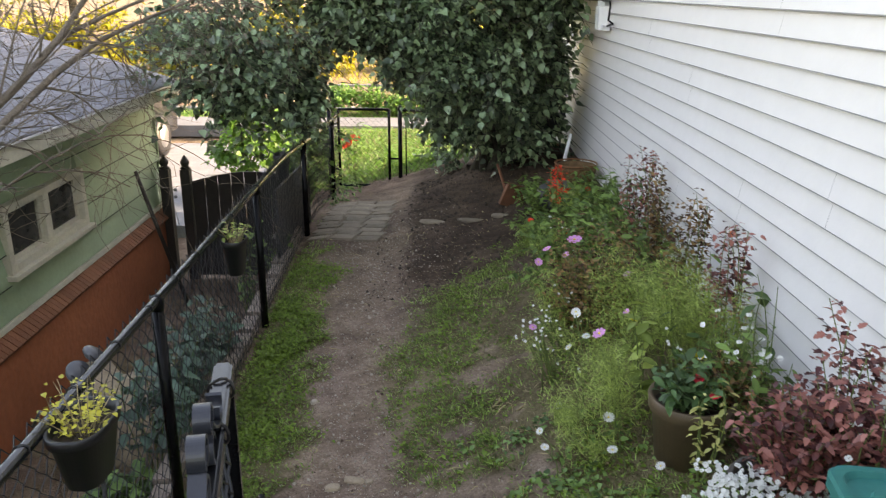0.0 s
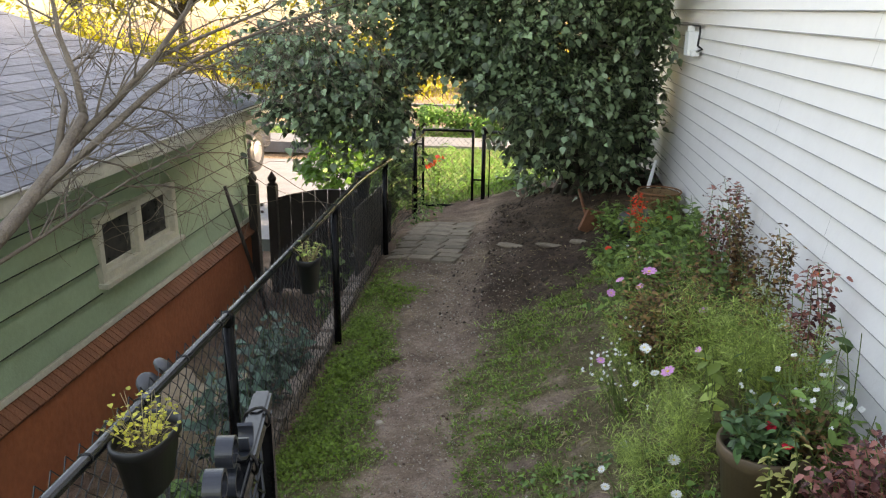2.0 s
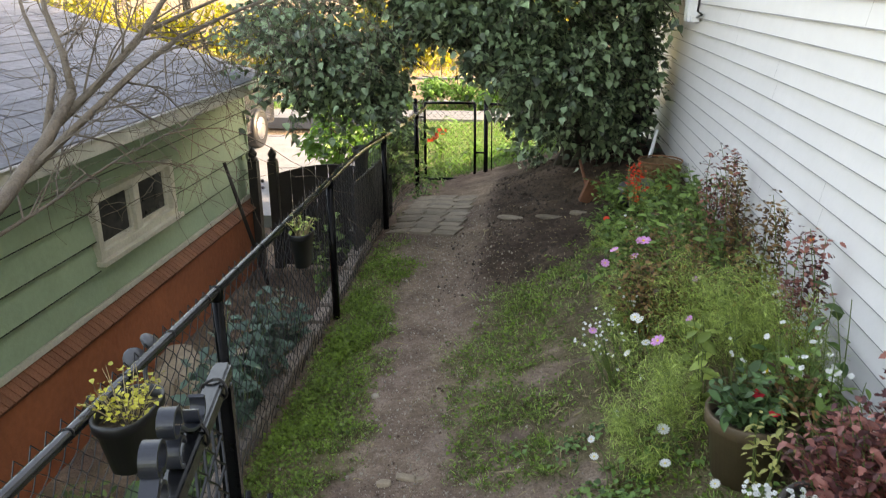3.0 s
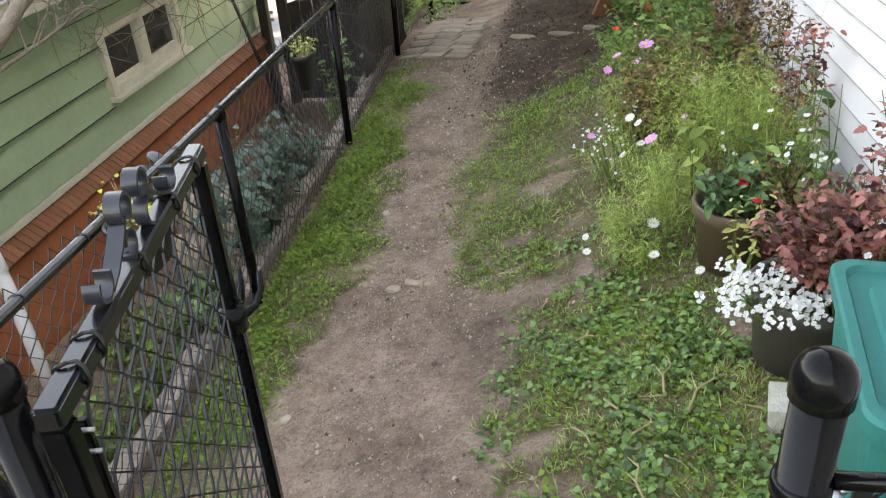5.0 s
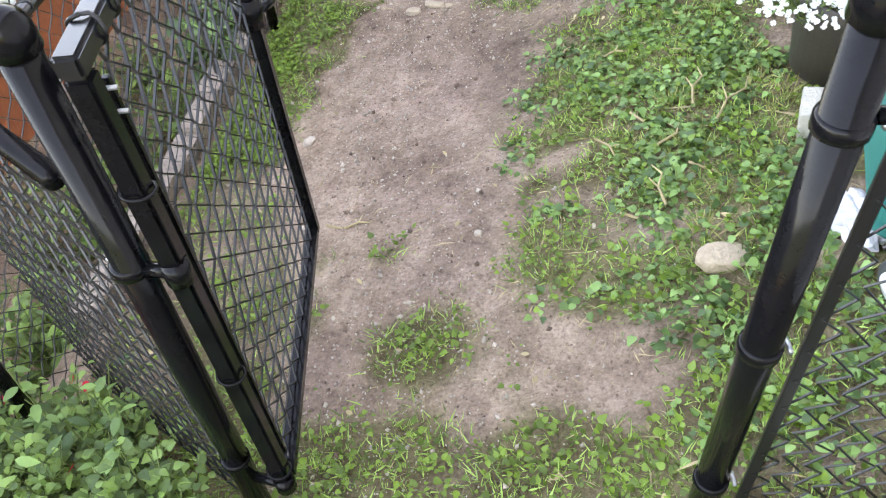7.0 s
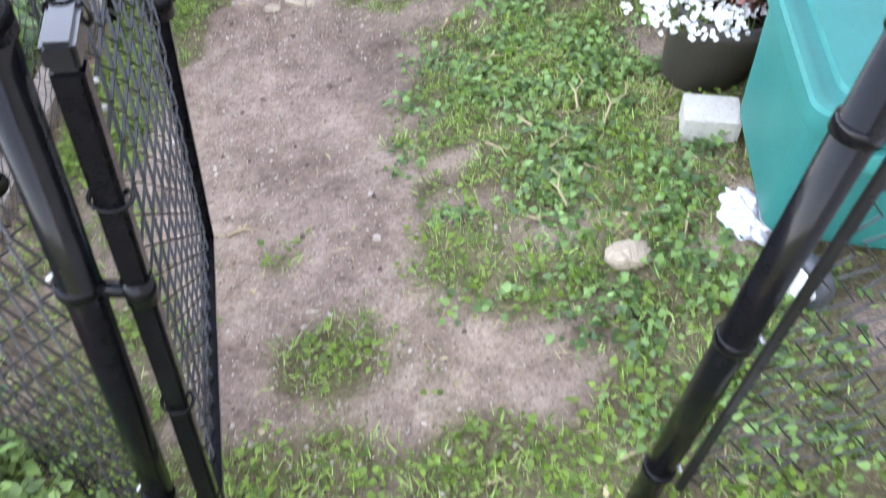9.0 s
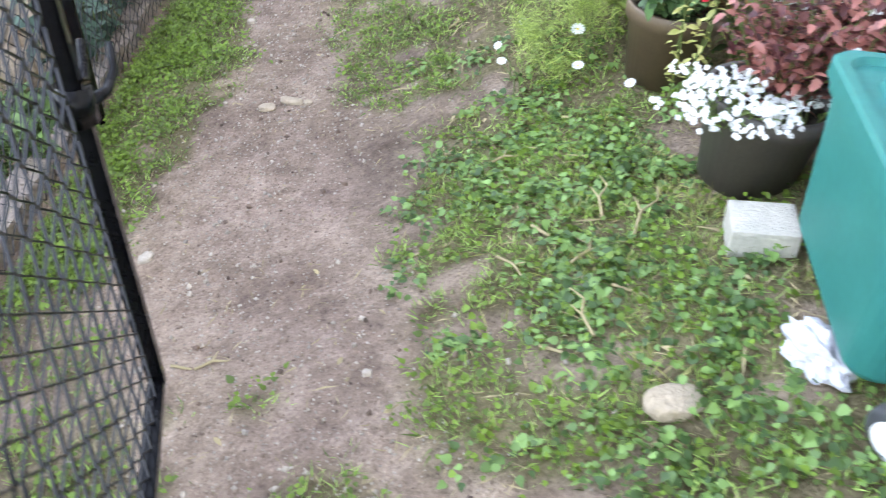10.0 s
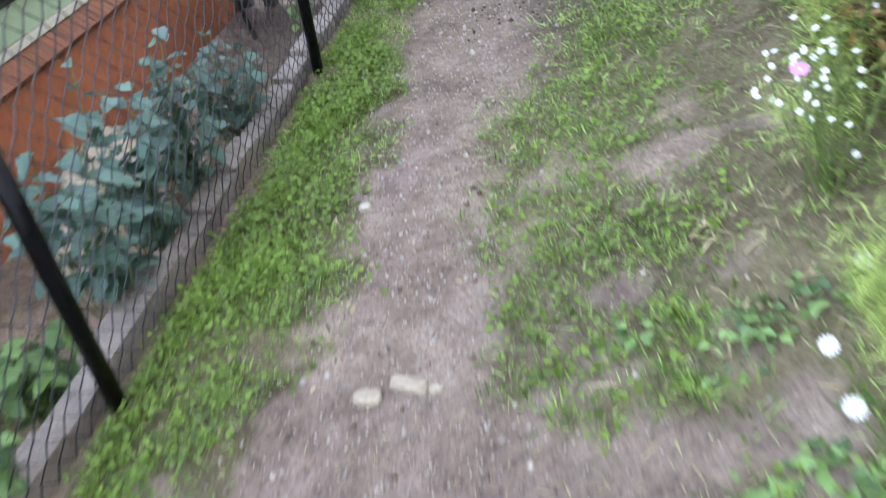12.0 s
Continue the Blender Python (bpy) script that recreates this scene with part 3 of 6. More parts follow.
    # window
    w = part("window_frame", L(box(box(box(box(box(bmesh.new(), GAR_X - 0.03, GAR_X + 0.035, wy0 - 0.055, wy0, wz0 - 0.06, wz1 + 0.04, 0.004),
                                       GAR_X - 0.03, GAR_X + 0.035, wy1, wy1 + 0.055, wz0 - 0.06, wz1 + 0.04, 0.004),
                                   GAR_X - 0.03, GAR_X + 0.032, wy0, wy1, wz1, wz1 + 0.04, 0.004),
                               GAR_X - 0.03, GAR_X + 0.032, wy0, wy1, wz0 - 0.05, wz0, 0.004),
                           GAR_X - 0.05, GAR_X + 0.02, (wy0 + wy1) / 2 - 0.04, (wy0 + wy1) / 2 + 0.04, wz0, wz1, 0.004)), M_CREAM, g, "cream painted window frame")
    part("window_sill", L(boxm(GAR_X, GAR_X + 0.07, wy0 - 0.075, wy1 + 0.09, wz0 - 0.085, wz0 - 0.052, 0.005)), M_CREAM, w, "weathered cream window sill")
    for a, b in ((wy0, (wy0 + wy1) / 2 - 0.04), ((wy0 + wy1) / 2 + 0.04, wy1)):
        part("sash", L(box(box(box(box(bmesh.new(), GAR_X - 0.05, GAR_X - 0.012, a, a + .03, wz0, wz1), GAR_X - 0.05, GAR_X - 0.012, b - .03, b, wz0, wz1),
                               GAR_X - 0.05, GAR_X - 0.012, a + .03, b - .03, wz0, wz0 + .03), GAR_X - 0.05, GAR_X - 0.012, a + .03, b - .03, wz1 - .03, wz1)), M_CREAM, w)
        part("pane", L(boxm(GAR_X - 0.036, GAR_X - 0.03, a + .03, b - .03, wz0 + .03, wz1 - .03)), M_GLASS, w, "dusty dark glass pane")
    # eave: soffit, fascia, drip edge
    ex, pitch = GAR_X + 0.27, 0.30
    part("soffit", L(boxm(GAR_X - 0.02, ex - 0.02, y0 - .2, y1 + .06, eave + 0.02, eave + 0.04)), M_CREAM, g)
    part("fascia", L(boxm(ex - 0.02, ex, y0 - .2, y1 + .06, eave + 0.02, eave + 0.12, 0.003)), M_CREAM, g, "peeling cream fascia board")
    part("drip_edge", L(boxm(ex - 0.03, ex + 0.018, y0 - .2, y1 + .06, eave + 0.122, eave + 0.135, 0.003)), M_WHITEPL, g, "white metal drip edge")
    ridge = 3.4
    bm = bmesh.new()
    z0 = eave + 0.136
    prof = [(ex + 0.012, z0), (ex - ridge, z0 + ridge * pitch), (ex - 2 * ridge, z0), (ex - 2 * ridge, z0 - .08), (ex - ridge, z0 + ridge * pitch - .08), (ex + 0.012, z0 - 0.0015)]
    va = [bm.verts.new((x, y0 - .2, z)) for x, z in prof]
    vb = [bm.verts.new((x, y1 + .06, z)) for x, z in prof]
    for k in range(6):
        bm.faces.new((va[k], va[(k + 1) % 6], vb[(k + 1) % 6], vb[k]))
    bm.faces.new(va[::-1])
    bm.faces.new(vb)
    roof = part("roof", L(bm), M_SHINGLE, g, "blue-grey asphalt shingle roof")
    part("rake_board", L(raw_bm([(ex, y1 + .065, z0 - .10), (ex - ridge, y1 + .065, z0 + ridge * pitch - .10), (ex - ridge, y1 + .065, z0 + ridge * pitch - .004), (ex, y1 + .065, z0 - .004)], 0.018)), M_CREAM, g)
    # gable
    bm = bmesh.new()
    vs = [bm.verts.new(v) for v in ((GAR_X - .02, y1 - .05, eave + .1), (ex - 2 * ridge + .3, y1 - .05, eave + .1), (ex - ridge, y1 - .05, z0 + ridge * pitch - .1))]
    bm.faces.new(vs)
    part("gable", L(bm), M_GREEN, g)
    # shingle tabs in courses up the slope
    course, tab = 0.145, 0.30
    ny = int((y1 + .42 - y0 - 2.5) / tab)
    tabme = None
    for i in range(15):
        for j in range(ny + 1):
            yy = y0 + 2.6 + j * tab + (tab / 2 if i % 2 else 0) + R.uniform(-.01, .01)
            if yy + tab > y1 + .06:
                continue
            if tabme is None:
                d = Vector((-1, 0, pitch)).normalized()
                nn = Vector((pitch, 0, 1)).normalized()
                q = [Vector((0, 0.003, 0)), Vector((0, tab - .003, 0)), d * (course + .02) + Vector((0, tab - .003, 0)), d * (course + .02) + Vector((0, .003, 0))]
                hi = [q[0] + nn * .009, q[1] + nn * .009, q[2] + nn * .003, q[3] + nn * .003]
                o = raw("shingle", q[:2] + hi, [(2, 3, 4, 5), (0, 1, 3, 2), (0, 2, 5), (1, 4, 3)], M_SHINGLE, roof)
                tabme = o.data
            else:
                o = new("shingle", tabme)
                o.parent = roof
            s = i * course
            dd = Vector((-1, 0, pitch)).normalized()
            o.location = (ex + 0.012 + dd.x * s - ox, yy - oy, z0 + dd.z * s + R.uniform(0, .002) - oz)
    # bricks: sloping header row on the ledge
    me1 = None
    bl = 0.056
    for j in range(int((y1 - 2.2) / bl)):
        if me1 is None:
            o = part("brick", box(bmesh.new(), -0.05, 0.085, 0.003, bl - 0.003, -0.055, 0.0, 0.005), M_BRICK, g)
            me1 = o.data
        else:
            o = new("brick", me1)
            o.parent = g
        o.matrix_basis = Matrix.Translation((0.03 + R.uniform(-.003, .003), 2.2 + j * bl - oy, led - 0.085 - oz)) @ Matrix.Rotation(radians(38), 4, "Y")


def raw_bm(vs, t):
    """A flat board from its outline in a y plane, t thick."""
    bm = bmesh.new()
    a = [bm.verts.new(v) for v in vs]
    b = [bm.verts.new((v[0], v[1] + t, v[2])) for v in vs]
    bm.faces.new(a)
    bm.faces.new(b[::-1])
    for i in range(len(a)):
        j = (i + 1) % len(a)
        bm.faces.new((a[i], b[i], b[j], a[j]))
    return bm


build_garage()


# ---- chain-link ----
def mesh_wires(p, q, z0, z1, s=0.036, r=0.0022, ztop=None):
    """Woven wires between two plan points; heights may follow the ground at each end."""
    so = Soup()
    p, q = Vector(p), Vector(q)
    length = (q - p).length
    u = (q - p) / length
    nrm = Vector((-u.y, u.x))
    n = int(length / s)
    for i in range(n):
        za, zb = z0(i / n), z1(i / n)
        steps = int((zb - za) / s)
        pts = []
        for k in range(steps + 1):
            a = (i + ((k + i) % 2)) * s
            off = 0.004 * (1 if k % 2 else -1)
            c = p + u * a + nrm * off
            pts.append((c.x, c.y, za + k * s))
        pts[-1] = (pts[-1][0], pts[-1][1], pts[-1][2] + 0.012)
        so.tube(pts, r, 4, False)
    return so


def post(parent, x, y, z0, z1, r, cap=True, name="post", lean=0.0):
    tube(name, [(x, y, z0), (x + lean, y, z1)], r, M_BLACKPIPE, parent, 16)
    if cap:
        prof = [(r * 1.16, 0), (r * 1.16, 0.022), (r * 1.13, 0.030), (r * 0.98, 0.041), (r * .7, 0.049), (r * .35, 0.0535), (0.001, 0.055)]
        o = lathe("post_cap", prof, M_BLACKPIPE, parent, 20)
        o.location = (x + lean, y, z1 - 0.012)


def band(parent, x, y, z, r, dirv):
    o = lathe("tension_band", [(r + .0005, -.011), (r + .004, -.009), (r + .004, .009), (r + .0005, .011)], M_BLACKPIPE, parent, 18)
    o.location = (x, y, z)
    d = Vector(dirv).normalized()
    c = Vector((x, y, z)) + d * (r + .012)
    t = tube("bolt", [c - Vector((-d.y, d.x, 0)) * .013, c + Vector((-d.y, d.x, 0)) * .013], .0042, M_GALV, parent, 6)


def side_fence():
    f = tagged(new("chain_link_fence"), "black vinyl chain-link fence with tubular top rail", "fence")
    posts = (1.9, 4.05, 5.93, 7.80, 9.75)

    def tz(y):
        return 0.650 - 0.10 * smooth(6.6, 8.4, y) - 0.05 * max(0, y - 8.0)
    for y in posts:
        post(f, FENCE_X, y, gz(FENCE_X, y) - 0.15, tz(y) - 0.01, 0.024, False)
        o = lathe("loop_cap", [(0.026, -.03), (0.028, -.02), (0.028, 0.012), (0.02, 0.03), (0.001, 0.036)], M_BLACKPIPE, f, 14)
        o.location = (FENCE_X, y, tz(y) - 0.012)
    ys = [1.0, 3, 5, 6, 6.6, 7, 7.4, 7.8, 8.4, 9, FAR_Y]
    tube("top_rail", [(FENCE_X, y, tz(y)) for y in ys], 0.0195, M_WORNRAIL, f, 20, "black tubular rail worn to a sheen")
    yy = lambda k: lerp(1.0, FAR_Y, k)
    so = mesh_wires((FENCE_X - 0.025, 1.0), (FENCE_X - 0.025, FAR_Y), lambda k: gz(FENCE_X, yy(k)) + 0.01, lambda k: tz(yy(k)) + 0.036, s=0.036)
    tagged(so.make("chain_link", M_BLACK, f), "black woven wire mesh", kind="stuff")
    for k in range(28):
        y = 1.3 + k * 0.33
        t = [(FENCE_X + 0.023 * math.cos(a), y + 0.006 * math.sin(2 * a), tz(y) + 0.023 * math.sin(a)) for a in np.linspace(0, 5.5, 12)]
        tube("tie_wire", t, 0.0022, M_BLACK, f, 4)


side_fence()


def front_fence():
    """The low fence with the open gate that the camera goes through."""
    lx, rx = 0.475, 1.388
    zl, zr = gz(lx, GATE_Y), gz(rx, GATE_Y)
    f = tagged(new("gate_fence"), "black chain-link fence beside an open gate", "fence")
    post(f, lx, GATE_Y, zl - 0.1, 1.20, 0.026, lean=0.03)
    post(f, rx, GATE_Y, zr - 0.1, 1.25, 0.0265)
    for z in (0.33, 0.73, 1.12):
        band(f, rx, GATE_Y, z, 0.0265, (1, 0.15, 0))
    band(f, lx + .018, GATE_Y, 0.82, 0.026, (-1, .5, 0))
    band(f, lx + .006, GATE_Y, 0.22, 0.026, (-1, .5, 0))
    # side towards the house
    part("tension_bar", boxm(rx + .052, rx + .070, GATE_Y - .004, GATE_Y + .004, zr + .03, 1.14, .002), M_BLACK, f)
    so = mesh_wires((rx + .06, GATE_Y), (WALL_X - .04, GATE_Y), lambda k: gz(lerp(rx, WALL_X, k), GATE_Y) + .02, lambda k: 1.13, s=0.036)
    tagged(so.make("chain_link", M_BLACK, f), "black woven wire mesh", kind="stuff")
    tube("top_rail", [(rx + .03, GATE_Y, 1.13), (WALL_X - .03, GATE_Y, 1.13)], 0.010, M_BLACKPIPE, f, 12)
    # side towards the long fence
    ex, ey = FENCE_X + .03, 2.10
    tube("top_rail", [(lx - .04, GATE_Y + .02, 0.97), (ex, ey, 0.97)], 0.018, M_BLACKPIPE, f, 12)
    so = mesh_wires((lx - .03, GATE_Y + .02), (ex, ey), lambda k: gz(lerp(lx, ex, k), lerp(GATE_Y, ey, k)) + .02, lambda k: 0.98, s=0.032, r=0.0027)
    tagged(so.make("chain_link", M_BLACK, f), "black woven wire mesh", kind="stuff")
    return lx, rx


LX, RX = front_fence()


def scroll_strip(name, pts, w, material, parent, th=0.004, side=None):
    """A flat iron strip bent along pts (points of the gate's plane), w wide across it."""
    pts = [Vector(p) for p in pts]
    vs, fs = [], []
    n = len(pts)
    for i, p in enumerate(pts):
        d = (pts[min(i + 1, n - 1)] - pts[max(i - 1, 0)]).normalized()
        nn = side.cross(d).normalized()
        for a, b in ((-.5, -.5), (.5, -.5), (.5, .5), (-.5, .5)):
            vs.append(p + side * (w * a) + nn * (th * b))
    for i in range(n - 1):
        for k in range(4):
            a, b = i * 4 + k, i * 4 + (k + 1) % 4
            fs.append((a, b, b + 4, a + 4))
    fs += [(0, 1, 2, 3)[::-1], tuple(range(4 * n - 4, 4 * n))]
    o = raw(name, vs, fs, material, parent)
    return o


def near_gate():
    hx, hy, fx, fy, z0, z1 = 0.574, 1.652, 0.440, 2.370, 0.135, 1.165
    g = thing("metal_gate", hx, hy, 0, "open black chain-link gate with an iron scroll top", "gate")
    u = Vector((fx - hx, fy - hy, 0))
    ln = u.length
    u.normalize()
    side = Vector((u.y, -u.x, 0))

    def P(a, z, off=0.0):
        v = u * a + side * off
        return (v.x, v.y, z)
    sq = 0.0165

    def bar(name, a, b, w):
        a, b = Vector(a), Vector(b)
        d = (b - a).normalized()
        e = side
        h = d.cross(e)
        vs = []
        for p in (a, b):
            for s, t in ((-1, -1), (1, -1), (1, 1), (-1, 1)):
                vs.append(p + e * s * w + h * t * w)
        bm = bmesh.new()
        bv = [bm.verts.new(v) for v in vs]
        for f in ((3, 2, 1, 0), (4, 5, 6, 7), (0, 1, 5, 4), (1, 2, 6, 5), (2, 3, 7, 6), (3, 0, 4, 7)):
            bm.faces.new([bv[i] for i in f])
        bmesh.ops.recalc_face_normals(bm, faces=bm.faces)
        bmesh.ops.bevel(bm, geom=list(bm.edges), offset=w * .3, segments=2, affect="EDGES")
        return part(name, bm, M_RAIL if name == "top_rail" else M_BLACKPIPE, g)
    bar("hinge_stile", P(0, z0), P(0, z1), sq)
    bar("latch_stile", P(ln, z0), P(ln, z1), sq)
    bar("top_rail", P(-.02, z1 + sq), P(ln + .02, z1 + sq), sq)
    bar("bottom_rail", P(sq, z0 + sq), P(ln - sq, z0 + sq), sq)
    bar("tension_bar", P(.050, z0 + .05), P(.050, z1 - .04), .0055)
    so = mesh_wires((P(.05, 0)[0], P(.05, 0)[1]), (P(ln - .02, 0)[0], P(ln - .02, 0)[1]), lambda k: z0 + .03, lambda k: z1 - .005, s=0.031, r=0.0027)
    tagged(so.make("chain_link", M_BLACK, g), "black woven wire mesh", kind="stuff")
    for z in (z0 + .07, .55, .98):
        tube("clamp", [P(.023 * math.cos(a), z + .002 * a, .023 * math.sin(a)) for a in np.linspace(0, 6.28, 17)], .003, M_BLACKPIPE, g, 6)
    for z in (1.115, 1.08):
        o = tube("bolt", [P(.040, z, -.015), P(.040, z, .015)], .0034, M_GALV, g, 8, "bright galvanised bolt")
    for a in (.06, .12, .32, .52, ln - .06):
        tube("tie_wire", [P(a + .004 * math.sin(3 * t), z1 + sq + .022 * math.cos(t), .022 * math.sin(t)) for t in np.linspace(0, 6.28, 15)], .003, M_BLACK, g, 5)
    # hinges to the post
    for z in (0.83, 0.16):
        tube("hinge", [P(-.006, z, .0), (LX - hx + .03, GATE_Y - hy, z - .015)], .012, M_BLACKPIPE, g, 8)
        o = tube("hinge_pin", [P(-.004, z - .02), P(-.004, z + .02)], .021, M_BLACKPIPE, g, 12)
    # scroll top: two C scrolls that meet in a raised middle
    zt = z1 + 2 * sq

    def arc(c0, c1, r, a0, a1, n=18, r1=None):
        r1 = r1 or r
        return [P(c0 + lerp(r, r1, i / n) * math.cos(lerp(a0, a1, i / n)), c1 + lerp(r, r1, i / n) * math.sin(lerp(a0, a1, i / n))) for i in range(n + 1)]
    mid = ln / 2
    pi = math.pi
    for s in (1, -1):
        def m(pts):
            out = []
            for p in pts:
                a = Vector(p).dot(u)
                out.append(P(mid + s * (a - mid), p[2]))
            return out
        # outer curl, rising arm, inner curl
        pts = m(arc(mid - .175, zt + .029, .017, -1.2 * pi, .1 * pi, 34, .028)[::-1])
        pts2 = m([P(mid - .155, zt + .008), P(mid - .12, zt + .020), P(mid - .085, zt + .040), P(mid - .055, zt + .064)])
        pts3 = m(arc(mid - .040, zt + .076, .026, 1.15 * pi, -.75 * pi, 38, .015))
        scroll_strip("scroll", pts, .024, M_IRON, g, .005, side)
        scroll_strip("scroll", pts2, .024, M_IRON, g, .005, side)
        scroll_strip("scroll", pts3, .024, M_IRON, g, .005, side)
        pts4 = m(arc(mid - .055, zt + .026, .024, -.5 * pi, .95 * pi, 30, .018))
        scroll_strip("scroll", pts4, .022, M_IRON, g, .005, side)
    # fork latch on the free edge
    zl = .80
    tube("latch_arm", [P(ln, zl), P(ln + .07, zl - .01), P(ln + .11, zl + .01), P(ln + .125, zl + .045)], [.012, .012, .009, .006], M_BLACKPIPE, g, 8)
    tube("latch_arm", [P(ln, zl, .02), P(ln + .06, zl - .015, .035), P(ln + .10, zl, .045), P(ln + .12, zl + .04, .045)], [.010, .010, .008, .006], M_BLACKPIPE, g, 8)
    tube("latch_collar", [P(ln, zl - .03), P(ln, zl + .03)], .03, M_BLACKPIPE, g, 12)


near_gate()


# ---- leaves and growth ----
def leaf_shape(kind):
    """Outline of one leaf, 1 long along x, folded along the middle: vertices and faces."""
    if kind == "heart":
        o = [(0, 0), (.12, .30), (.38, .40), (.70, .22), (1, 0)]
    elif kind == "oval":
        o = [(0, 0), (.25, .20), (.55, .24), (.85, .11), (1, 0)]
    elif kind == "narrow":
        o = [(0, 0), (.3, .085), (.6, .085), (.85, .05), (1, 0)]
    elif kind == "round":
        o = [(0, 0), (.15, .34), (.5, .48), (.85, .36), (1, 0)]
    elif kind == "tooth":
        o = [(0, 0), (.18, .30), (.30, .22), (.46, .33), (.58, .2), (.74, .2), (1, 0)]
    elif kind == "grass":
        o = [(0, 0), (.35, .05), (1, 0)]
    else:
        o = [(0, 0), (.5, .034), (1, 0)]
    up, lo = [], []
    vs = []
    n = len(o)
    mid = []
    for i, (x, w) in enumerate(o):
        droop = -.22 * x * x
        mid.append(len(vs))
        vs.append((x, 0, droop))
        if w:
            up.append(len(vs))
            vs.append((x, w, droop + .28 * w))
            lo.append(len(vs))
            vs.append((x, -w, droop + .28 * w))
    fs = []
    for s in (up, lo):
        fs.append((mid[0], mid[1], s[0]) if s is lo else (mid[0], s[0], mid[1]))
        for i in range(len(s) - 1):
            q = (mid[i + 1], s[i], s[i + 1], mid[i + 2])
            fs.append(q if s is up else q[::-1])
        q = (mid[-2], s[-1], mid[-1])
        fs.append(q if s is up else q[::-1])
    return np.array(vs, float), fs


def scatter(name, kind, P, size, yaw, pitch, roll, material, parent=None, label="", stuff=False):
    """Many leaves joined into one mesh: places P, sizes and turns in radians."""
    T, F = leaf_shape(kind)
    n, k = len(P), len(T)
    if n == 0:
        return None
    cy, sy, cp, sp, cr, sr = np.cos(yaw), np.sin(yaw), np.cos(pitch), np.sin(pitch), np.cos(roll), np.sin(roll)
    X = np.stack([cy * cp, sy * cp, sp], 1)
    Y0 = np.stack([-sy, cy, 0 * cy], 1)
    Z0 = np.cross(X, Y0)
    Y = Y0 * cr[:, None] + Z0 * sr[:, None]
    Z = -Y0 * sr[:, None] + Z0 * cr[:, None]
    V = np.asarray(P)[:, None, :] + size[:, None, None] * (T[None, :, 0:1] * X[:, None, :] + T[None, :, 1:2] * Y[:, None, :] + T[None, :, 2:3] * Z[:, None, :])
    V = V.reshape(-1, 3)
    me = bpy.data.meshes.new(name)
    loops = np.concatenate([np.array(f) for f in F])
    cnt = np.array([len(f) for f in F])
    L = (np.arange(n)[:, None] * k + loops[None, :]).ravel()
    C = np.tile(cnt, n)
    me.vertices.add(len(V))
    me.vertices.foreach_set("co", V.ravel())
    me.loops.add(len(L))
    me.loops.foreach_set("vertex_index", L.astype(np.int32))
    me.polygons.add(len(C))
    me.polygons.foreach_set("loop_start", np.concatenate([[0], np.cumsum(C)[:-1]]).astype(np.int32))
    me.polygons.foreach_set("loop_total", C.astype(np.int32))
    me.update()
    me.validate()
    me.materials.append(material)
    ob = new(name, me)
    if parent:
        ob.parent = parent
    if label:
        tagged(ob, label=label)
    if stuff:
        tagged(ob, kind="stuff")
    return ob


def U(a, b, n):
    return NR.uniform(a, b, n)


def gzs(P):
    return np.array([gz(x, y) for x, y in P])


# ---- ground growth ----
def sample(n, x0, x1, y0, y1, dens):
    out = []
    xs, ys, rs = U(x0, x1, n), U(y0, y1, n), U(0, 1, n)
    for x, y, r in zip(xs, ys, rs):
        if r < dens(x, y):
            out.append((x, y))
    return np.array(out).reshape(-1, 2)


def green_patch(x, y):
    """Where the broad-leaved weeds stand."""
    a = math.exp(-(((x - 1.30) / .34) ** 2 + ((y - 3.05) / .72) ** 2) * .8)
    b = math.exp(-(((x - 1.62) / .22) ** 2 + ((y - 2.2) / .45) ** 2))
    e = .5 * math.exp(-(((x + .12) / .16) ** 2)) * smooth(3.0, 3.6, y) * (1 - smooth(6.8, 7.6, y))
    ok = 1.0 if x < .3 else smooth(-.02, .12, x - path_edges(y)[1] + .06 * noise.noise((x * 9, y * 9, 3.0)))
    return max(0, min(1, ok * (1 - .97 * math.exp(-((((x - 1.20) / .30) ** 2 + ((y - 2.04) / .20) ** 2) ** 2))) * (a + b + e) * (.42 + 1.9 * noise.noise((x * 4, y * 4, 2.0)) + 1.4 * noise.noise((x * 11, y * 11, 4.0)))))


def lawn_density(x, y):
    c = cover(x, y)
    return max(0, c - .12) * (.8 if x < path_edges(y)[0] + .1 else 1.0) * (0.85 if x > FENCE_X + .02 else .2) * (1 - .6 * smooth(1.5, 1.8, x)) * (1 - .85 * smooth(1.05, 1.2, x) * smooth(3.5, 3.9, y) * (1 - smooth(5.4, 6.0, y)))


GX, GY, GS = np.arange(-.7, 2.25, .02), np.arange(.7, 9.0, .02), .02
COVER = np.array([[lawn_density(x, y) for x in GX] for y in GY])
WEEDS = np.array([[green_patch(x, y) for x in GX] for y in GY])
LAND = np.array([[gz(x, y) for x in GX] for y in GY])


def at_grid(G, x, y):
    i = np.clip((y - GY[0]) / GS, 0, len(GY) - 1.001)
    j = np.clip((x - GX[0]) / GS, 0, len(GX) - 1.001)
    a, b = i.astype(int), j.astype(int)
    u, v = i - a, j - b
    return (G[a, b] * (1 - u) * (1 - v) + G[a + 1, b] * u * (1 - v) + G[a, b + 1] * (1 - u) * v + G[a + 1, b + 1] * u * v)


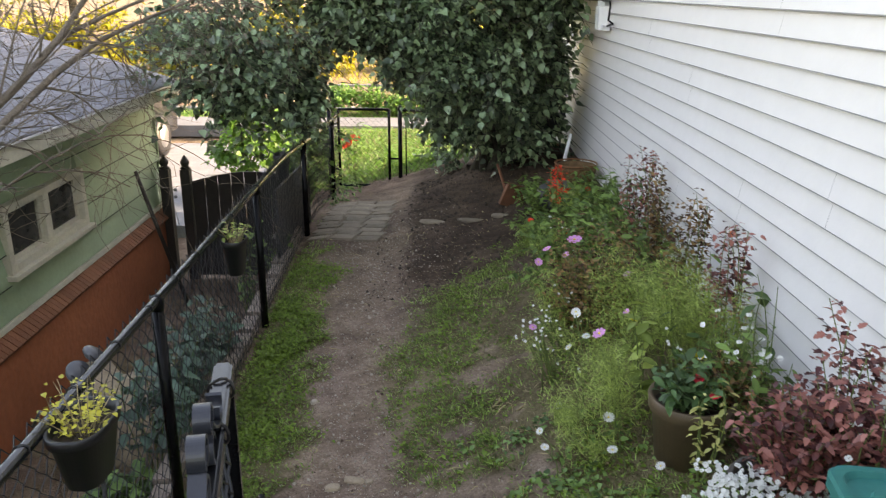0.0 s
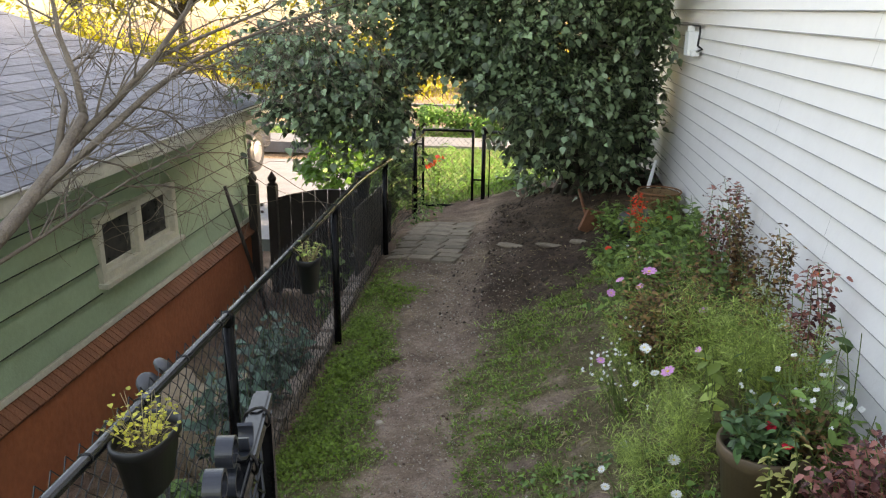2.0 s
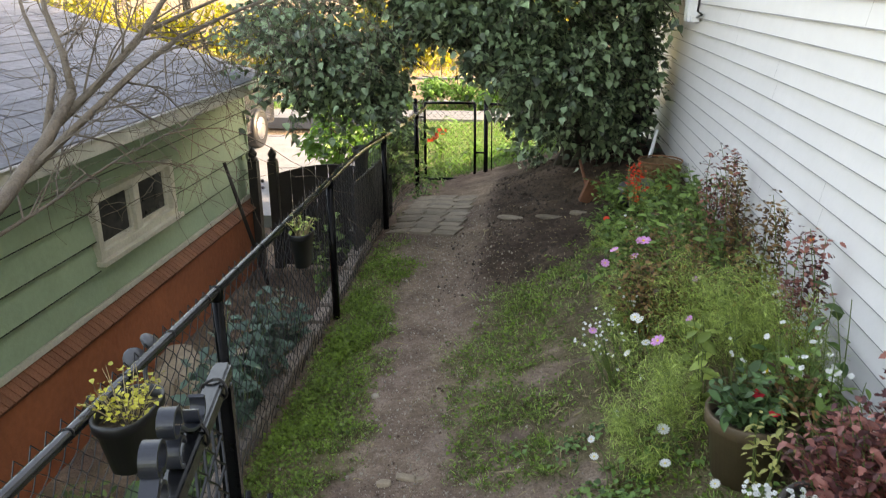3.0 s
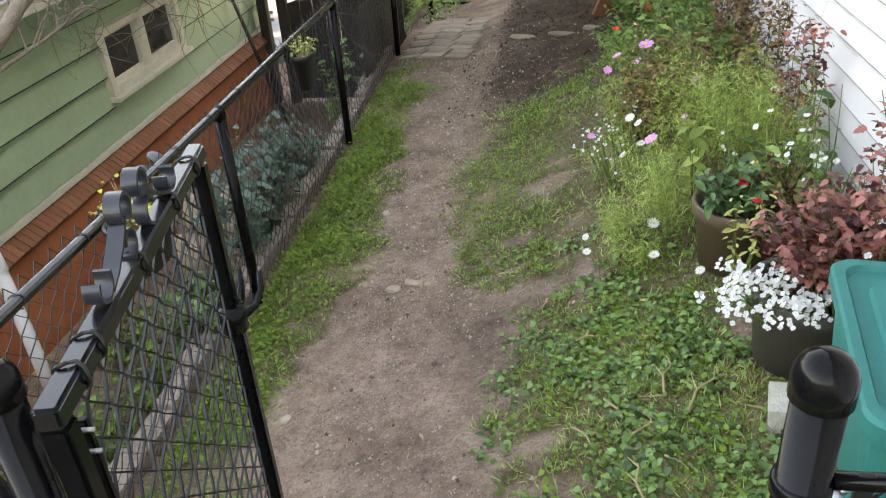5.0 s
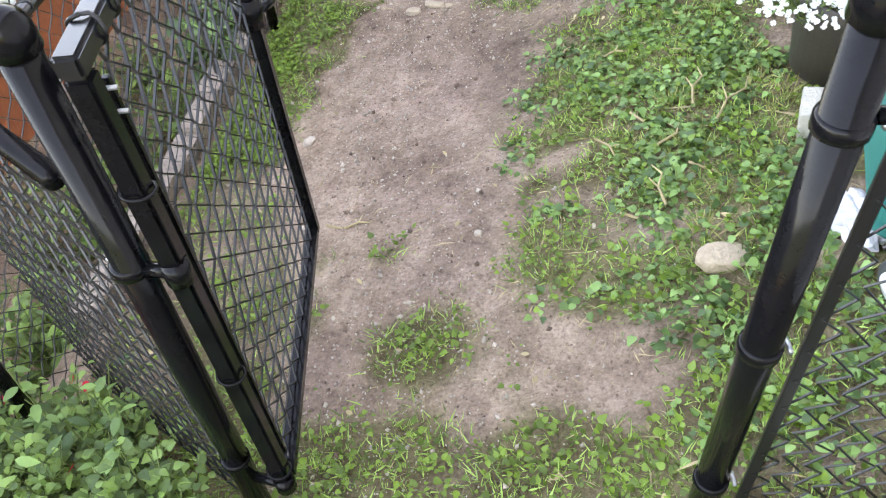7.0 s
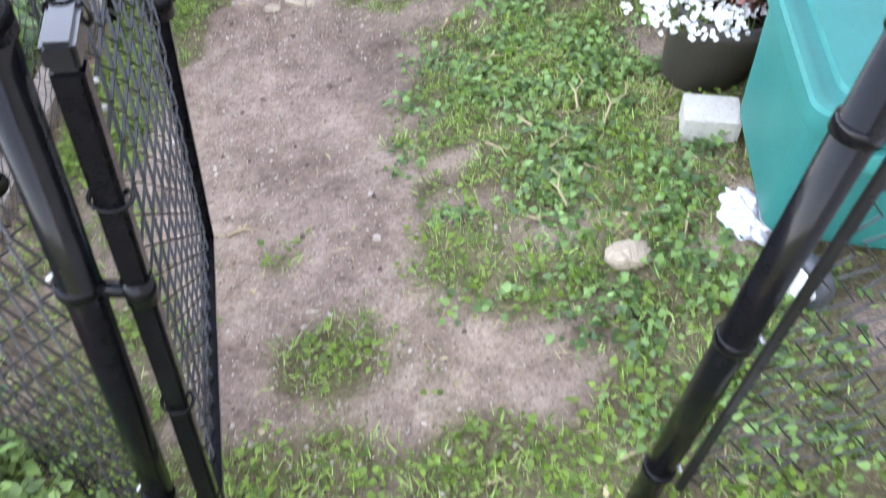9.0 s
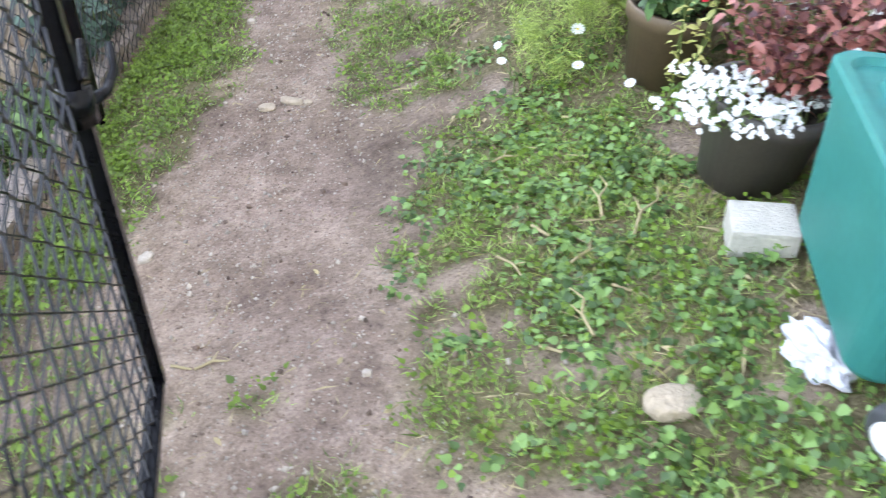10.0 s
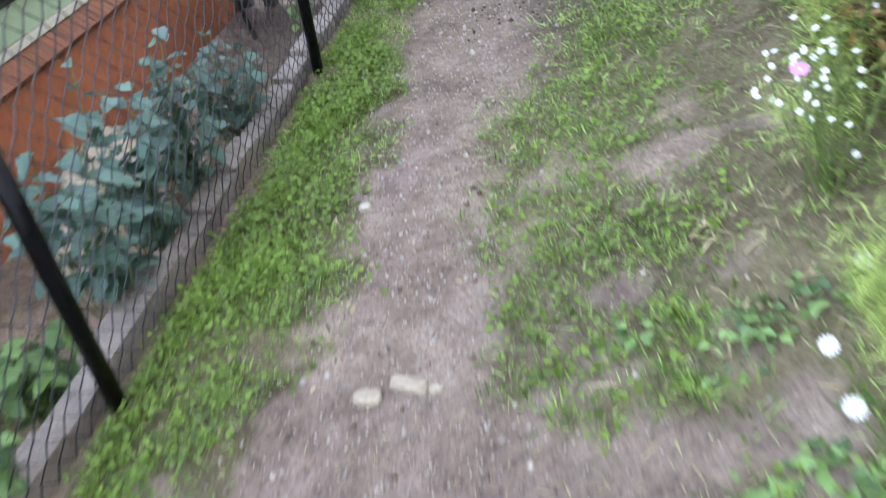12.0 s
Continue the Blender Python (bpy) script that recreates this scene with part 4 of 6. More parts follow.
def tufts(n, x0, x1, y0, y1, G, gain, per, rad):
    """Places of leaves in clumps: clump middles thinned by the grid G, then per leaves about each. Gives places, and each one's offset from its middle."""
    x, y = U(x0, x1, n), U(y0, y1, n)
    ok = U(0, 1, n) < at_grid(G, x, y) * gain
    x, y = x[ok], y[ok]
    k = NR.randint(per[0], per[1], len(x))
    X, Y = np.repeat(x, k), np.repeat(y, k)
    s = np.repeat(U(.5, 1.25, len(x)), k)
    dx, dy = NR.normal(0, rad, len(X)) * s, NR.normal(0, rad, len(X)) * s
    ok = (X + dx > FENCE_X - .15) & (X + dx < WALL_X - .02)
    X, Y, dx, dy, s = X[ok], Y[ok], dx[ok], dy[ok], s[ok]
    return np.c_[X + dx, Y + dy, at_grid(LAND, X + dx, Y + dy)], np.arctan2(dy, dx), np.hypot(dx, dy) / rad, s


def grow_ground():
    # grass in tufts
    P, out, r, s = tufts(40000, FENCE_X, 2.1, .9, 8.6, COVER, 1.0, (7, 16), .021)
    n = len(P)
    tagged(scatter("grass", "grass", P - [0, 0, .004], U(.016, .046, n) * s, out + NR.normal(0, .7, n), np.clip(1.35 - .5 * r + NR.normal(0, .25, n), .15, 1.5), U(-1, 1, n), M_GRASS), "short patchy green lawn grass", "grass", kind="stuff")
    # tiny creeping leaves
    P, out, r, s = tufts(13000, FENCE_X, 1.95, 1.0, 7.4, COVER, .8, (4, 12), .027)
    n = len(P)
    P[:, 2] += U(.004, .032, n)
    tagged(scatter("lawn_weeds", "heart", P, U(.55, 1.0, n) * U(.010, .028, n), out + NR.normal(0, .5, n), U(-.3, .7, n), U(-.5, .5, n), M_MOSS), "tiny creeping weeds among the grass", "weeds", kind="stuff")
    # broad-leaved clumps
    P, out, r, s = tufts(3800, .75, 2.1, 1.3, 4.1, WEEDS, .55, (10, 22), .029)
    n = len(P)
    P[:, 2] += np.clip(.045 - .018 * r, .006, .05) * s * U(.6, 1.2, n)
    tagged(scatter("ground_ivy", "heart", P, U(.6, 1.0, n) * U(.014, .038, n), out + NR.normal(0, .4, n), U(-.5, .35, n), NR.normal(0, .35, n), M_CLOVER), "low spreading broad-leaved green weeds", "weeds", kind="stuff")
    # bright growth at the foot of the fence
    G = np.array([[.7 * smooth(.18, -.10, x + .25 * noise.noise((x * 3, y * 2.5, 8.0))) * max(0, .45 + 1.6 * noise.noise((x * 5, y * 3, 6.0))) * smooth(2.6, 3.4, y) * (1 - smooth(6.6, 7.4, y)) for x in GX] for y in GY])
    P, out, r, s = tufts(6500, FENCE_X + .03, .3, 2.6, 7.4, G, 1.0, (8, 18), .026)
    n = len(P)
    P[:, 2] += U(.002, .03, n)
    tagged(scatter("fence_weeds", "heart", P, U(.007, .021, n), out + NR.normal(0, .6, n), U(-.2, 1.0, n), NR.normal(0, .4, n), M_MOSS), "bright green weeds along the fence", "weeds", kind="stuff")
    P, out, r, s = tufts(5200, FENCE_X + .03, .3, 2.6, 7.4, G, 1.0, (6, 13), .02)
    n = len(P)
    tagged(scatter("fence_grass", "grass", P - [0, 0, .004], U(.02, .05, n), out + NR.normal(0, .7, n), np.clip(1.3 - .5 * r + NR.normal(0, .25, n), .15, 1.5), U(-1, 1, n), M_MOSS), "bright green grass along the fence", "grass", kind="stuff")
    # straw and twigs
    P = sample(26000, -.2, 2.0, 1.3, 7.4, lambda x, y: .10 + .22 * smooth(.95, 1.15, x) * (1 - smooth(3.2, 3.6, y)) + .9 * math.exp(-((x - 1.2) / .35) ** 2) * smooth(3.5, 4.0, y) * (1 - smooth(5.6, 6.4, y)) * max(0, .55 + 1.4 * noise.noise((x * 4, y * 4, 12.0))))
    n = len(P)
    tagged(scatter("dry_straw", "blade", np.c_[P, gzs(P) + U(.002, .016, n)], U(.015, .06, n) * np.where(U(0, 1, n) < .06, 2.0, 1.0), U(0, 6.28, n), U(-.15, .2, n), U(-1, 1, n), M_DRYGRASS), "scattered dry straw and dead grass", "straw", kind="stuff")
    # yellowish longer tufts among the broad-leaved weeds
    G = np.array([[max(0, .9 * math.exp(-(((x - 1.5) / .22) ** 2 + ((y - 2.9) / .5) ** 2)) * (.3 + 1.8 * noise.noise((x * 5, y * 5, 21.0)))) for x in GX] for y in GY])
    P, out, r, s = tufts(1900, 1.0, 2.0, 2.0, 4.0, G, 1.0, (9, 18), .018)
    n = len(P)
    tagged(scatter("yellow_grass", "blade", P - [0, 0, .004], U(.03, .062, n), out + NR.normal(0, .7, n), np.clip(1.25 - .45 * r + NR.normal(0, .25, n), .15, 1.5), U(-1, 1, n), M_YGRASS), "yellow-green longer grass among the weeds", "grass", kind="stuff")
    P = sample(420, -.2, 1.8, 1.4, 9.5, lambda x, y: .6)
    n = len(P)
    tagged(scatter("fallen_leaves", "oval", np.c_[P, gzs(P) + U(.006, .02, n)], U(.012, .03, n), U(0, 6.28, n), U(-.2, .3, n), U(-.4, .4, n), M_DRYGRASS), "small dry fallen leaves", "leaves", kind="stuff")
    # pebbles
    so = Soup()
    for _ in range(11000):
        y = R.uniform(1.5, 8.2)
        x = path_x(y) + R.gauss(0, .30)
        if x < FENCE_X + .05:
            continue
        r = R.uniform(.0014, .005) * (2.3 if R.random() < .07 else 1)
        z = gz(x, y) + r * .25
        vs = [Vector((a, b, c)) for a, b, c in ((1, 0, 0), (-1, 0, 0), (0, 1, 0), (0, -1, 0), (0, 0, .7), (0, 0, -.7))]
        q = Euler((R.random() * 6, R.random() * 6, R.random() * 6)).to_matrix()
        so.add([q @ Vector((v.x * r * R.uniform(.7, 1.5), v.y * r, v.z * r)) + Vector((x, y, z)) for v in vs],
               [(0, 2, 4), (2, 1, 4), (1, 3, 4), (3, 0, 4), (2, 0, 5), (1, 2, 5), (3, 1, 5), (0, 3, 5)])
    cl = Soup()
    for _ in range(3400):
        y = R.uniform(1.6, 8.4)
        x = path_x(y) + R.gauss(.1, .42)
        if x < FENCE_X + .05 or x > 1.7:
            continue
        r = R.uniform(.002, .0055) * (2.4 if R.random() < .08 else 1)
        q = Euler((R.random() * 6, R.random() * 6, R.random() * 6)).to_matrix()
        o = Vector((x, y, gz(x, y) + r * .2))
        cl.add([q @ Vector((a * r * R.uniform(.7, 1.4), b * r * R.uniform(.7, 1.2), c * r)) + o for a, b, c in ((1, 0, 0), (-1, 0, 0), (0, 1, 0), (0, -1, 0), (0, 0, .7), (0, 0, -.7))],
               [(0, 2, 4), (2, 1, 4), (1, 3, 4), (3, 0, 4), (2, 0, 5), (1, 2, 5), (3, 1, 5), (0, 3, 5)])
    dk = Soup()
    for _ in range(2600):
        x, y = R.uniform(.35, 1.75), R.uniform(5.9, 9.6)
        if R.random() > damp(x, y) or (x < .55 and y > 7.4):
            continue
        r = R.uniform(.004, .011) * (2.0 if R.random() < .12 else 1)
        q = Euler((R.random() * 6, R.random() * 6, R.random() * 6)).to_matrix()
        o = Vector((x, y, gz(x, y) + r * .2))
        dk.add([q @ Vector((a * r * R.uniform(.7, 1.4), b * r * R.uniform(.7, 1.2), c * r)) + o for a, b, c in ((1, 0, 0), (-1, 0, 0), (0, 1, 0), (0, -1, 0), (0, 0, .7), (0, 0, -.7))],
               [(0, 2, 4), (2, 1, 4), (1, 3, 4), (3, 0, 4), (2, 0, 5), (1, 2, 5), (3, 1, 5), (0, 3, 5)])
    tagged(dk.make("soil_clods", M_SOIL, smooth=True), "dark crumbled clods in the turned earth", "dirt", kind="stuff")
    tagged(cl.make("dirt_clods", M_CLOD, smooth=True), "small dry clods of earth on the path", "dirt", kind="stuff")
    tagged(so.make("pebbles", M_STONE, smooth=True), "small pale pebbles on the path", "pebbles", kind="stuff")


grow_ground()


def stone(name, x, y, sx, sy, sz, material, label, category="stone", rz=0, seed=1, lift=.3):
    bm = bmesh.new()
    bmesh.ops.create_icosphere(bm, subdivisions=3, radius=1)
    for v in bm.verts:
        p = v.co.copy()
        k = 1 + .22 * noise.noise(p * 1.6 + Vector((seed * 7.1, 0, 0))) + .06 * noise.noise(p * 6 + Vector((seed, 2, 1)))
        p = Vector([math.copysign(abs(c) ** .75, c) for c in p]) * k
        v.co = (p.x * sx, p.y * sy, p.z * sz)
    o = obj_mesh(name, bm, material)
    o.data.polygons.foreach_set("use_smooth", [True] * len(o.data.polygons))
    o.matrix_world = pose(x, y, gz(x, y) + sz * lift, 0, 0, rz)
    return tagged(o, label, category)


stone("stone", .39, 4.01, .034, .026, .012, M_LIMEST, "pale flat stone set in the path", rz=10, seed=2)
stone("stone", .48, 4.04, .046, .024, .012, M_LIMEST, "pale flat stone set in the path", rz=-8, seed=3)
stone("stone", .545, 4.03, .016, .016, .010, M_LIMEST, "pale flat stone set in the path", rz=30, seed=4)
stone("stone", .199, 4.79, .020, .016, .014, M_STONE, "small pale stone beside the path", rz=30, seed=5)
stone("stone", .15, 3.13, .026, .02, .015, M_STONE, "small pale stone beside the path", rz=60, seed=6)
stone("stone", 1.47, 2.26, .058, .040, .026, M_LIMEST, "pale tan stone half sunk in weeds", rz=8, seed=7, lift=.6)
stone("stone", .86, 2.53, .012, .010, .008, M_STONE, "small pale stone on the dirt", seed=8)


for x, y, ln, rz in ((.84, 7.55, .15, -20), (1.16, 7.33, .13, -14), (1.38, 7.24, .08, -8)):
    stone("edging_stone", x, y, ln, .035, .02, M_PAVER, "low earth-stained edging stone in the dark soil", "edging", rz, 40 + int(x * 10), .05)


def twig(x, y, ln, rz, r=.004):
    pts = [(0, 0, 0), (ln * .4, ln * .06, .008), (ln * .7, -.01, .012), (ln, ln * .05, .004)]
    so = Soup()
    so.tube(pts, [r, r * .9, r * .7, r * .4], 6)
    so.tube([pts[1], (ln * .55, ln * .2, .02)], [r * .7, r * .3], 5)
    o = so.make("twig", M_DRYGRASS)
    o.matrix_world = pose(x, y, gz(x, y) + (.030 if 1.1 < x and y < 3.4 else .008), 0, 0, rz)
    tagged(o, "dry bent twig lying on the ground", "twig", group="twigs in the yard")


for a in ((1.35, 2.75, .16, 30), (1.18, 2.85, .14, -50), (1.05, 3.4, .13, 65), (.95, 2.95, .15, 15), (1.25, 2.5, .18, -35), (.35, 2.65, .17, -25), (.42, 2.62, .12, 20), (1.1, 4.35, .12, 40),
          (1.2, 3.3, .1, 20), (1.45, 2.9, .18, 80), (1.3, 4.9, .12, 30), (1.42, 2.62, .20, -40), (1.50, 2.78, .22, 60), (1.36, 2.48, .15, 100), (1.28, 2.95, .17, -60), (1.20, 4.25, .14, 35), (1.26, 4.12, .12, 20), (.62, 7.2, .16, 80), (1.15, 4.05, .1, 35)):
    twig(*a)


# ---- paving at the far end ----
def paving():
    p = tagged(new("pavement"), "weathered paving bricks leading to the far gate", "pavement", kind="structure")
    me = None
    for r in range(13):
        for c in range(3):
            y = 7.60 + r * .112 - .075 * c
            x0 = lerp(-.27, -.19, r / 12) + c * .213 + (.03 if r % 2 else 0)
            if me is None:
                o = part("paving_brick", box(bmesh.new(), 0, .209, 0, .108, -.05, 0, .005), M_PAVER, p)
                me = o.data
            else:
                o = new("paving_brick", me)
                o.parent = p
            x, yy = x0 + .1, y + .07
            tilt = math.degrees(math.atan2(gz(x + .1, yy) - gz(x - .1, yy), .2))
            o.matrix_basis = pose(x0, y, gz(x0, yy) + .016 + R.uniform(-.003, .003), R.uniform(-.6, .6), -tilt, -19 + R.uniform(-.8, .8))


paving()


# ---- gate and fence at the far end ----
def far_gate():
    z = -.44
    g = thing("far_metal_gate", -.30, FAR_Y, z, "black chain-link gate closed towards the street", "gate")
    w, h = .60, .92
    for n, a, b in (("stile", (0, 0, 0), (0, 0, h)), ("stile", (w, 0, 0), (w, 0, h)), ("rail", (0, 0, h), (w, 0, h)), ("rail", (0, 0, 0), (w, 0, 0))):
        tube(n, [a, b], .017, M_BLACKPIPE, g, 10)
    so = mesh_wires((0.01, 0), (w - .01, 0), lambda k: .01, lambda k: h - .01, .036, .0026)
    tagged(so.make("chain_link", M_BLACK, g), "black woven wire mesh", kind="stuff")
    tube("latch", [(w, 0, .33), (w + .12, 0, .33)], .012, M_BLACKPIPE, g, 8)
    for zz in (.2, .75):
        tube("hinge", [(-.10, 0, zz), (0, 0, zz)], .012, M_BLACKPIPE, g, 8)
    f = tagged(new("far_fence"), "black chain-link fence beside the far gate", "fence")
    for x in (-.41, .43):
        post(f, x, FAR_Y, z - .3, z + .93, .026)
    so = mesh_wires((.46, FAR_Y), (2.1, FAR_Y), lambda k: gz(lerp(.46, 2.1, k), FAR_Y) + .02, lambda k: z + .92, .036, .0026)
    tagged(so.make("chain_link", M_BLACK, f), "black woven wire mesh", kind="stuff")
    tube("top_rail", [(.44, FAR_Y, z + .91), (2.15, FAR_Y, z + .91)], .017, M_BLACKPIPE, f, 10)
    tube("tension_bar", [(.50, FAR_Y, z + .02), (.50, FAR_Y, z + .9)], .008, M_BLACKPIPE, f, 6)


far_gate()


# ---- dark wooden gate between garage and fence ----
def wooden_gate():
    y, z0 = 8.62, -.95
    g = thing("wooden_gate", -1.7, y, z0, "dark-stained wooden gate with an arched top and finials", "gate")
    for x in (-.07, .13):
        part("gate_post", boxm(x - .045, x + .045, -.045, .045, 0, 1.12, .005), M_DARKWOOD, g)
        o = lathe("finial", [(.04, 0), (.052, .012), (.03, .03), (.042, .055), (.045, .075), (.03, .10), (.008, .135), (.001, .14)], M_DARKWOOD, g, 14)
        o.location = (x, 0, 1.12)
    for z in (.30, .86):
        part("gate_rail", boxm(.18, 1.32, .012, .05, z, z + .09, .004), M_DARKWOOD, g)
    for k in range(9):
        x = .185 + k * .127
        zt = 1.0 + .10 * math.sin(math.pi * (k + .5) / 9)
        bm = bmesh.new()
        zl, zr = 1.0 + .10 * math.sin(math.pi * k / 9), 1.0 + .10 * math.sin(math.pi * (k + 1) / 9)
        a = [bm.verts.new(v) for v in ((x, -.012, .04), (x + .119, -.012, .04), (x + .119, -.012, zr), (x, -.012, zl))]
        b = [bm.verts.new((v.co.x, .010, v.co.z)) for v in a]
        bm.faces.new(a)
        bm.faces.new(b[::-1])
        for i in range(4):
            bm.faces.new((a[i], b[i], b[(i + 1) % 4], a[(i + 1) % 4]))
        part("board", bm, M_DARKWOOD, g)
    o = tube("latch_knob", [(.03, -.05, .93), (.03, -.06, .93)], .018, M_GALV, g, 10, "worn metal latch plate")
    tube("latch_knob", [(.03, -.05, .86), (.03, -.06, .86)], .018, M_GALV, g, 10)
    # boarded screen along the outside of the chain-link
    s = thing("wooden_screen", FENCE_X - .1, 7.2, -.9, "dark wooden boards behind the chain-link fence", "fence")
    for k in range(9):
        part("board", boxm(-.011, .011, k * .155 - .2, k * .155 - .05, 0, 1.26 - .008 * k, .003), M_DARKWOOD, s)
    part("rail", boxm(-.05, -.014, -.2, 1.2, .8, .88, .003), M_DARKWOOD, s)
    st = tube("leaning_pole", [(GAR_X + .42, 7.9, -.93), (GAR_X + .12, 8.0, .0), (GAR_X + .03, 8.03, .28)], [.018, .018, .016], M_DARKWOOD)
    tagged(st, "dark wooden pole leaning on the garage wall", "pole")


wooden_gate()


# ---- trees ----
def lilac():
    t = tagged(new("lilac_shrub"), "large leafy lilac shrub arching over the far gate", "shrub")
    bx, by = 1.45, 9.0
    bz = gz(bx, by)
    tops = [(-.75, 8.4, 1.25), (.3, 8.8, 1.9), (.9, 8.4, 2.3), (1.4, 8.5, 2.4), (1.8, 8.6, 2.2), (1.1, 8.1, 1.3), (1.9, 8.3, 1.2), (-.2, 8.7, 2.2)]
    for k, (x, y, z) in enumerate(tops):
        b = Vector((bx + R.uniform(-.25, .25), by + R.uniform(-.15, .2), bz - .1))
        e = Vector((x, y, z))
        m1 = b + Vector((.05, -.1, 1.35)) if x < 1 else b.lerp(e, .35) + Vector((.12, 0, .15))
        m2 = e + Vector((.55, 0, .30)) if x < 1 else b.lerp(e, .7) + Vector((.05, 0, .25))
        pts = [b]
        for i in range(1, 9):
            s = i / 8
            p = (1 - s) ** 3 * b + 3 * (1 - s) ** 2 * s * m1 + 3 * (1 - s) * s * s * m2 + s ** 3 * e
            pts.append(p + Vector((R.uniform(-.03, .03), R.uniform(-.03, .03), R.uniform(-.02, .02))))
        tube("limb", pts, [lerp(.038, .008, i / 8) for i in range(9)], M_DARKBARK, t, 8)
    lobes = [(-.62, 8.2, 1.13, .84, .6, .56, 1900), (-1.25, 8.3, 1.45, .6, .55, .45, 1000), (1.75, 9.5, .5, .5, .4, .5, 450), (1.2, 9.6, .35, .35, .3, .35, 250), (.35, 8.7, 1.78, .85, .7, .62, 2100), (1.35, 8.2, 1.15, .62, .55, .62, 2200), (1.75, 8.7, 1.75, .5, .7, .75, 1500),
             (.7, 8.5, 2.45, 1.3, .9, .7, 2500), (.95, 8.15, 1.72, .75, .55, .6, 1700), (-.45, 8.5, 2.0, .85, .7, .6, 1500), (-.25, 8.1, .86, .38, .3, .28, 420), (1.9, 8.9, .8, .3, .4, .6, 500),
             (1.65, 8.2, 2.3, .6, .6, .7, 900), (.15, 8.3, 1.62, .5, .45, .36, 1000), (-.95, 8.1, 1.0, .5, .45, .32, 600), (1.05, 8.0, 1.2, .5, .4, .45, 900), (.75, 8.1, 1.45, .4, .4, .4, 600),
             (1.5, 8.9, .5, .42, .35, .42, 400), (1.72, 8.55, .62, .34, .32, .42, 350), (1.0, 8.5, .72, .38, .3, .34, 700),
             # the last six lobes stay above view, added to shade the house wall
             (.52, 8.3, 1.25, .26, .3, .38, 420), (.12, 8.4, 1.50, .4, .3, .26, 420), (1.9, 8.3, 1.85, .3, .5, .5, 700), (1.88, 8.6, 1.25, .26, .4, .5, 500), (1.6, 8.1, 2.9, .75, .7, .5, 1100), (.5, 8.2, 3.0, .9, .7, .45, 1100), (1.55, 7.55, 2.6, .55, .55, .42, 900), (1.75, 8.0, 2.45, .4, .5, .4, 600), (1.3, 7.4, 2.65, .6, .5, .4, 700), (.6, 7.7, 2.75, .7, .5, .4, 700)]
    PP, N = [], []
    for cx, cy, cz, rx, ry, rz, n in lobes:
        n = int(n * 1.35)
        d = NR.normal(size=(n, 3))
        d /= np.linalg.norm(d, axis=1)[:, None]
        r = U(0, 1, n) ** .32
        bumpy = np.array([.78 + .55 * noise.noise((a * 2.6 + cx, b * 2.6, c * 2.6 + cz)) for a, b, c in d])
        p = np.c_[cx + d[:, 0] * rx * r * bumpy, cy + d[:, 1] * ry * r * bumpy, cz + d[:, 2] * rz * r * bumpy]
        PP.append(p)
        N.append(d)
    spr = Soup()
    for _ in range(330):
        cx, cy, cz, rx, ry, rz, n = R.choice(lobes)
        d = Vector((R.gauss(0, 1), R.gauss(0, 1) - .5, R.gauss(0, 1) - .15)).normalized()
        b = Vector((cx + d.x * rx * .75, cy + d.y * ry * .75, cz + d.z * rz * .75))
        e = b + Vector((d.x * .30, d.y * .25, d.z * .15 - R.uniform(.02, .22)))
        spr.tube([b, b.lerp(e, .5) + Vector((0, 0, .04)), e], [.005, .0035, .002], 4, False)
        k = R.randint(9, 16)
        u = U(.1, 1.05, k)
        PP.append(np.array(b)[None, :] * (1 - u[:, None]) + np.array(e)[None, :] * u[:, None] + NR.normal(0, .03, (k, 3)))
        N.append(np.tile(np.array(d), (k, 1)))
    tagged(spr.make("sprig", M_DARKBARK, t), kind="stuff")
    P, D = np.concatenate(PP), np.concatenate(N)
    arch = ((P[:, 0] > -.16) & (P[:, 0] < .58) & (P[:, 2] < .84)) | ((P[:, 0] > -.10) & (P[:, 0] < .33) & (P[:, 2] < 1.22))
    ok = (P[:, 0] < WALL_X - .08) & ~arch
    P, D = P[ok], D[ok]
    n = len(P)
    yaw = np.arctan2(D[:, 1], D[:, 0]) + NR.normal(0, 1.3, n)
    scatter("crown", "heart", P, U(.042, .088, n), yaw, NR.normal(-.45, .5, n), NR.normal(0, .55, n), M_LILAC, t)
    so = Soup()
    for i in range(0, n, 14):
        q = P[i]
        so.tube([q, q + np.array([R.uniform(-.1, .1), R.uniform(-.05, .1), R.uniform(-.14, -.02)])], [.0025, .004], 4, False)
    tagged(so.make("twig", M_DARKBARK, t), kind="stuff")


lilac()


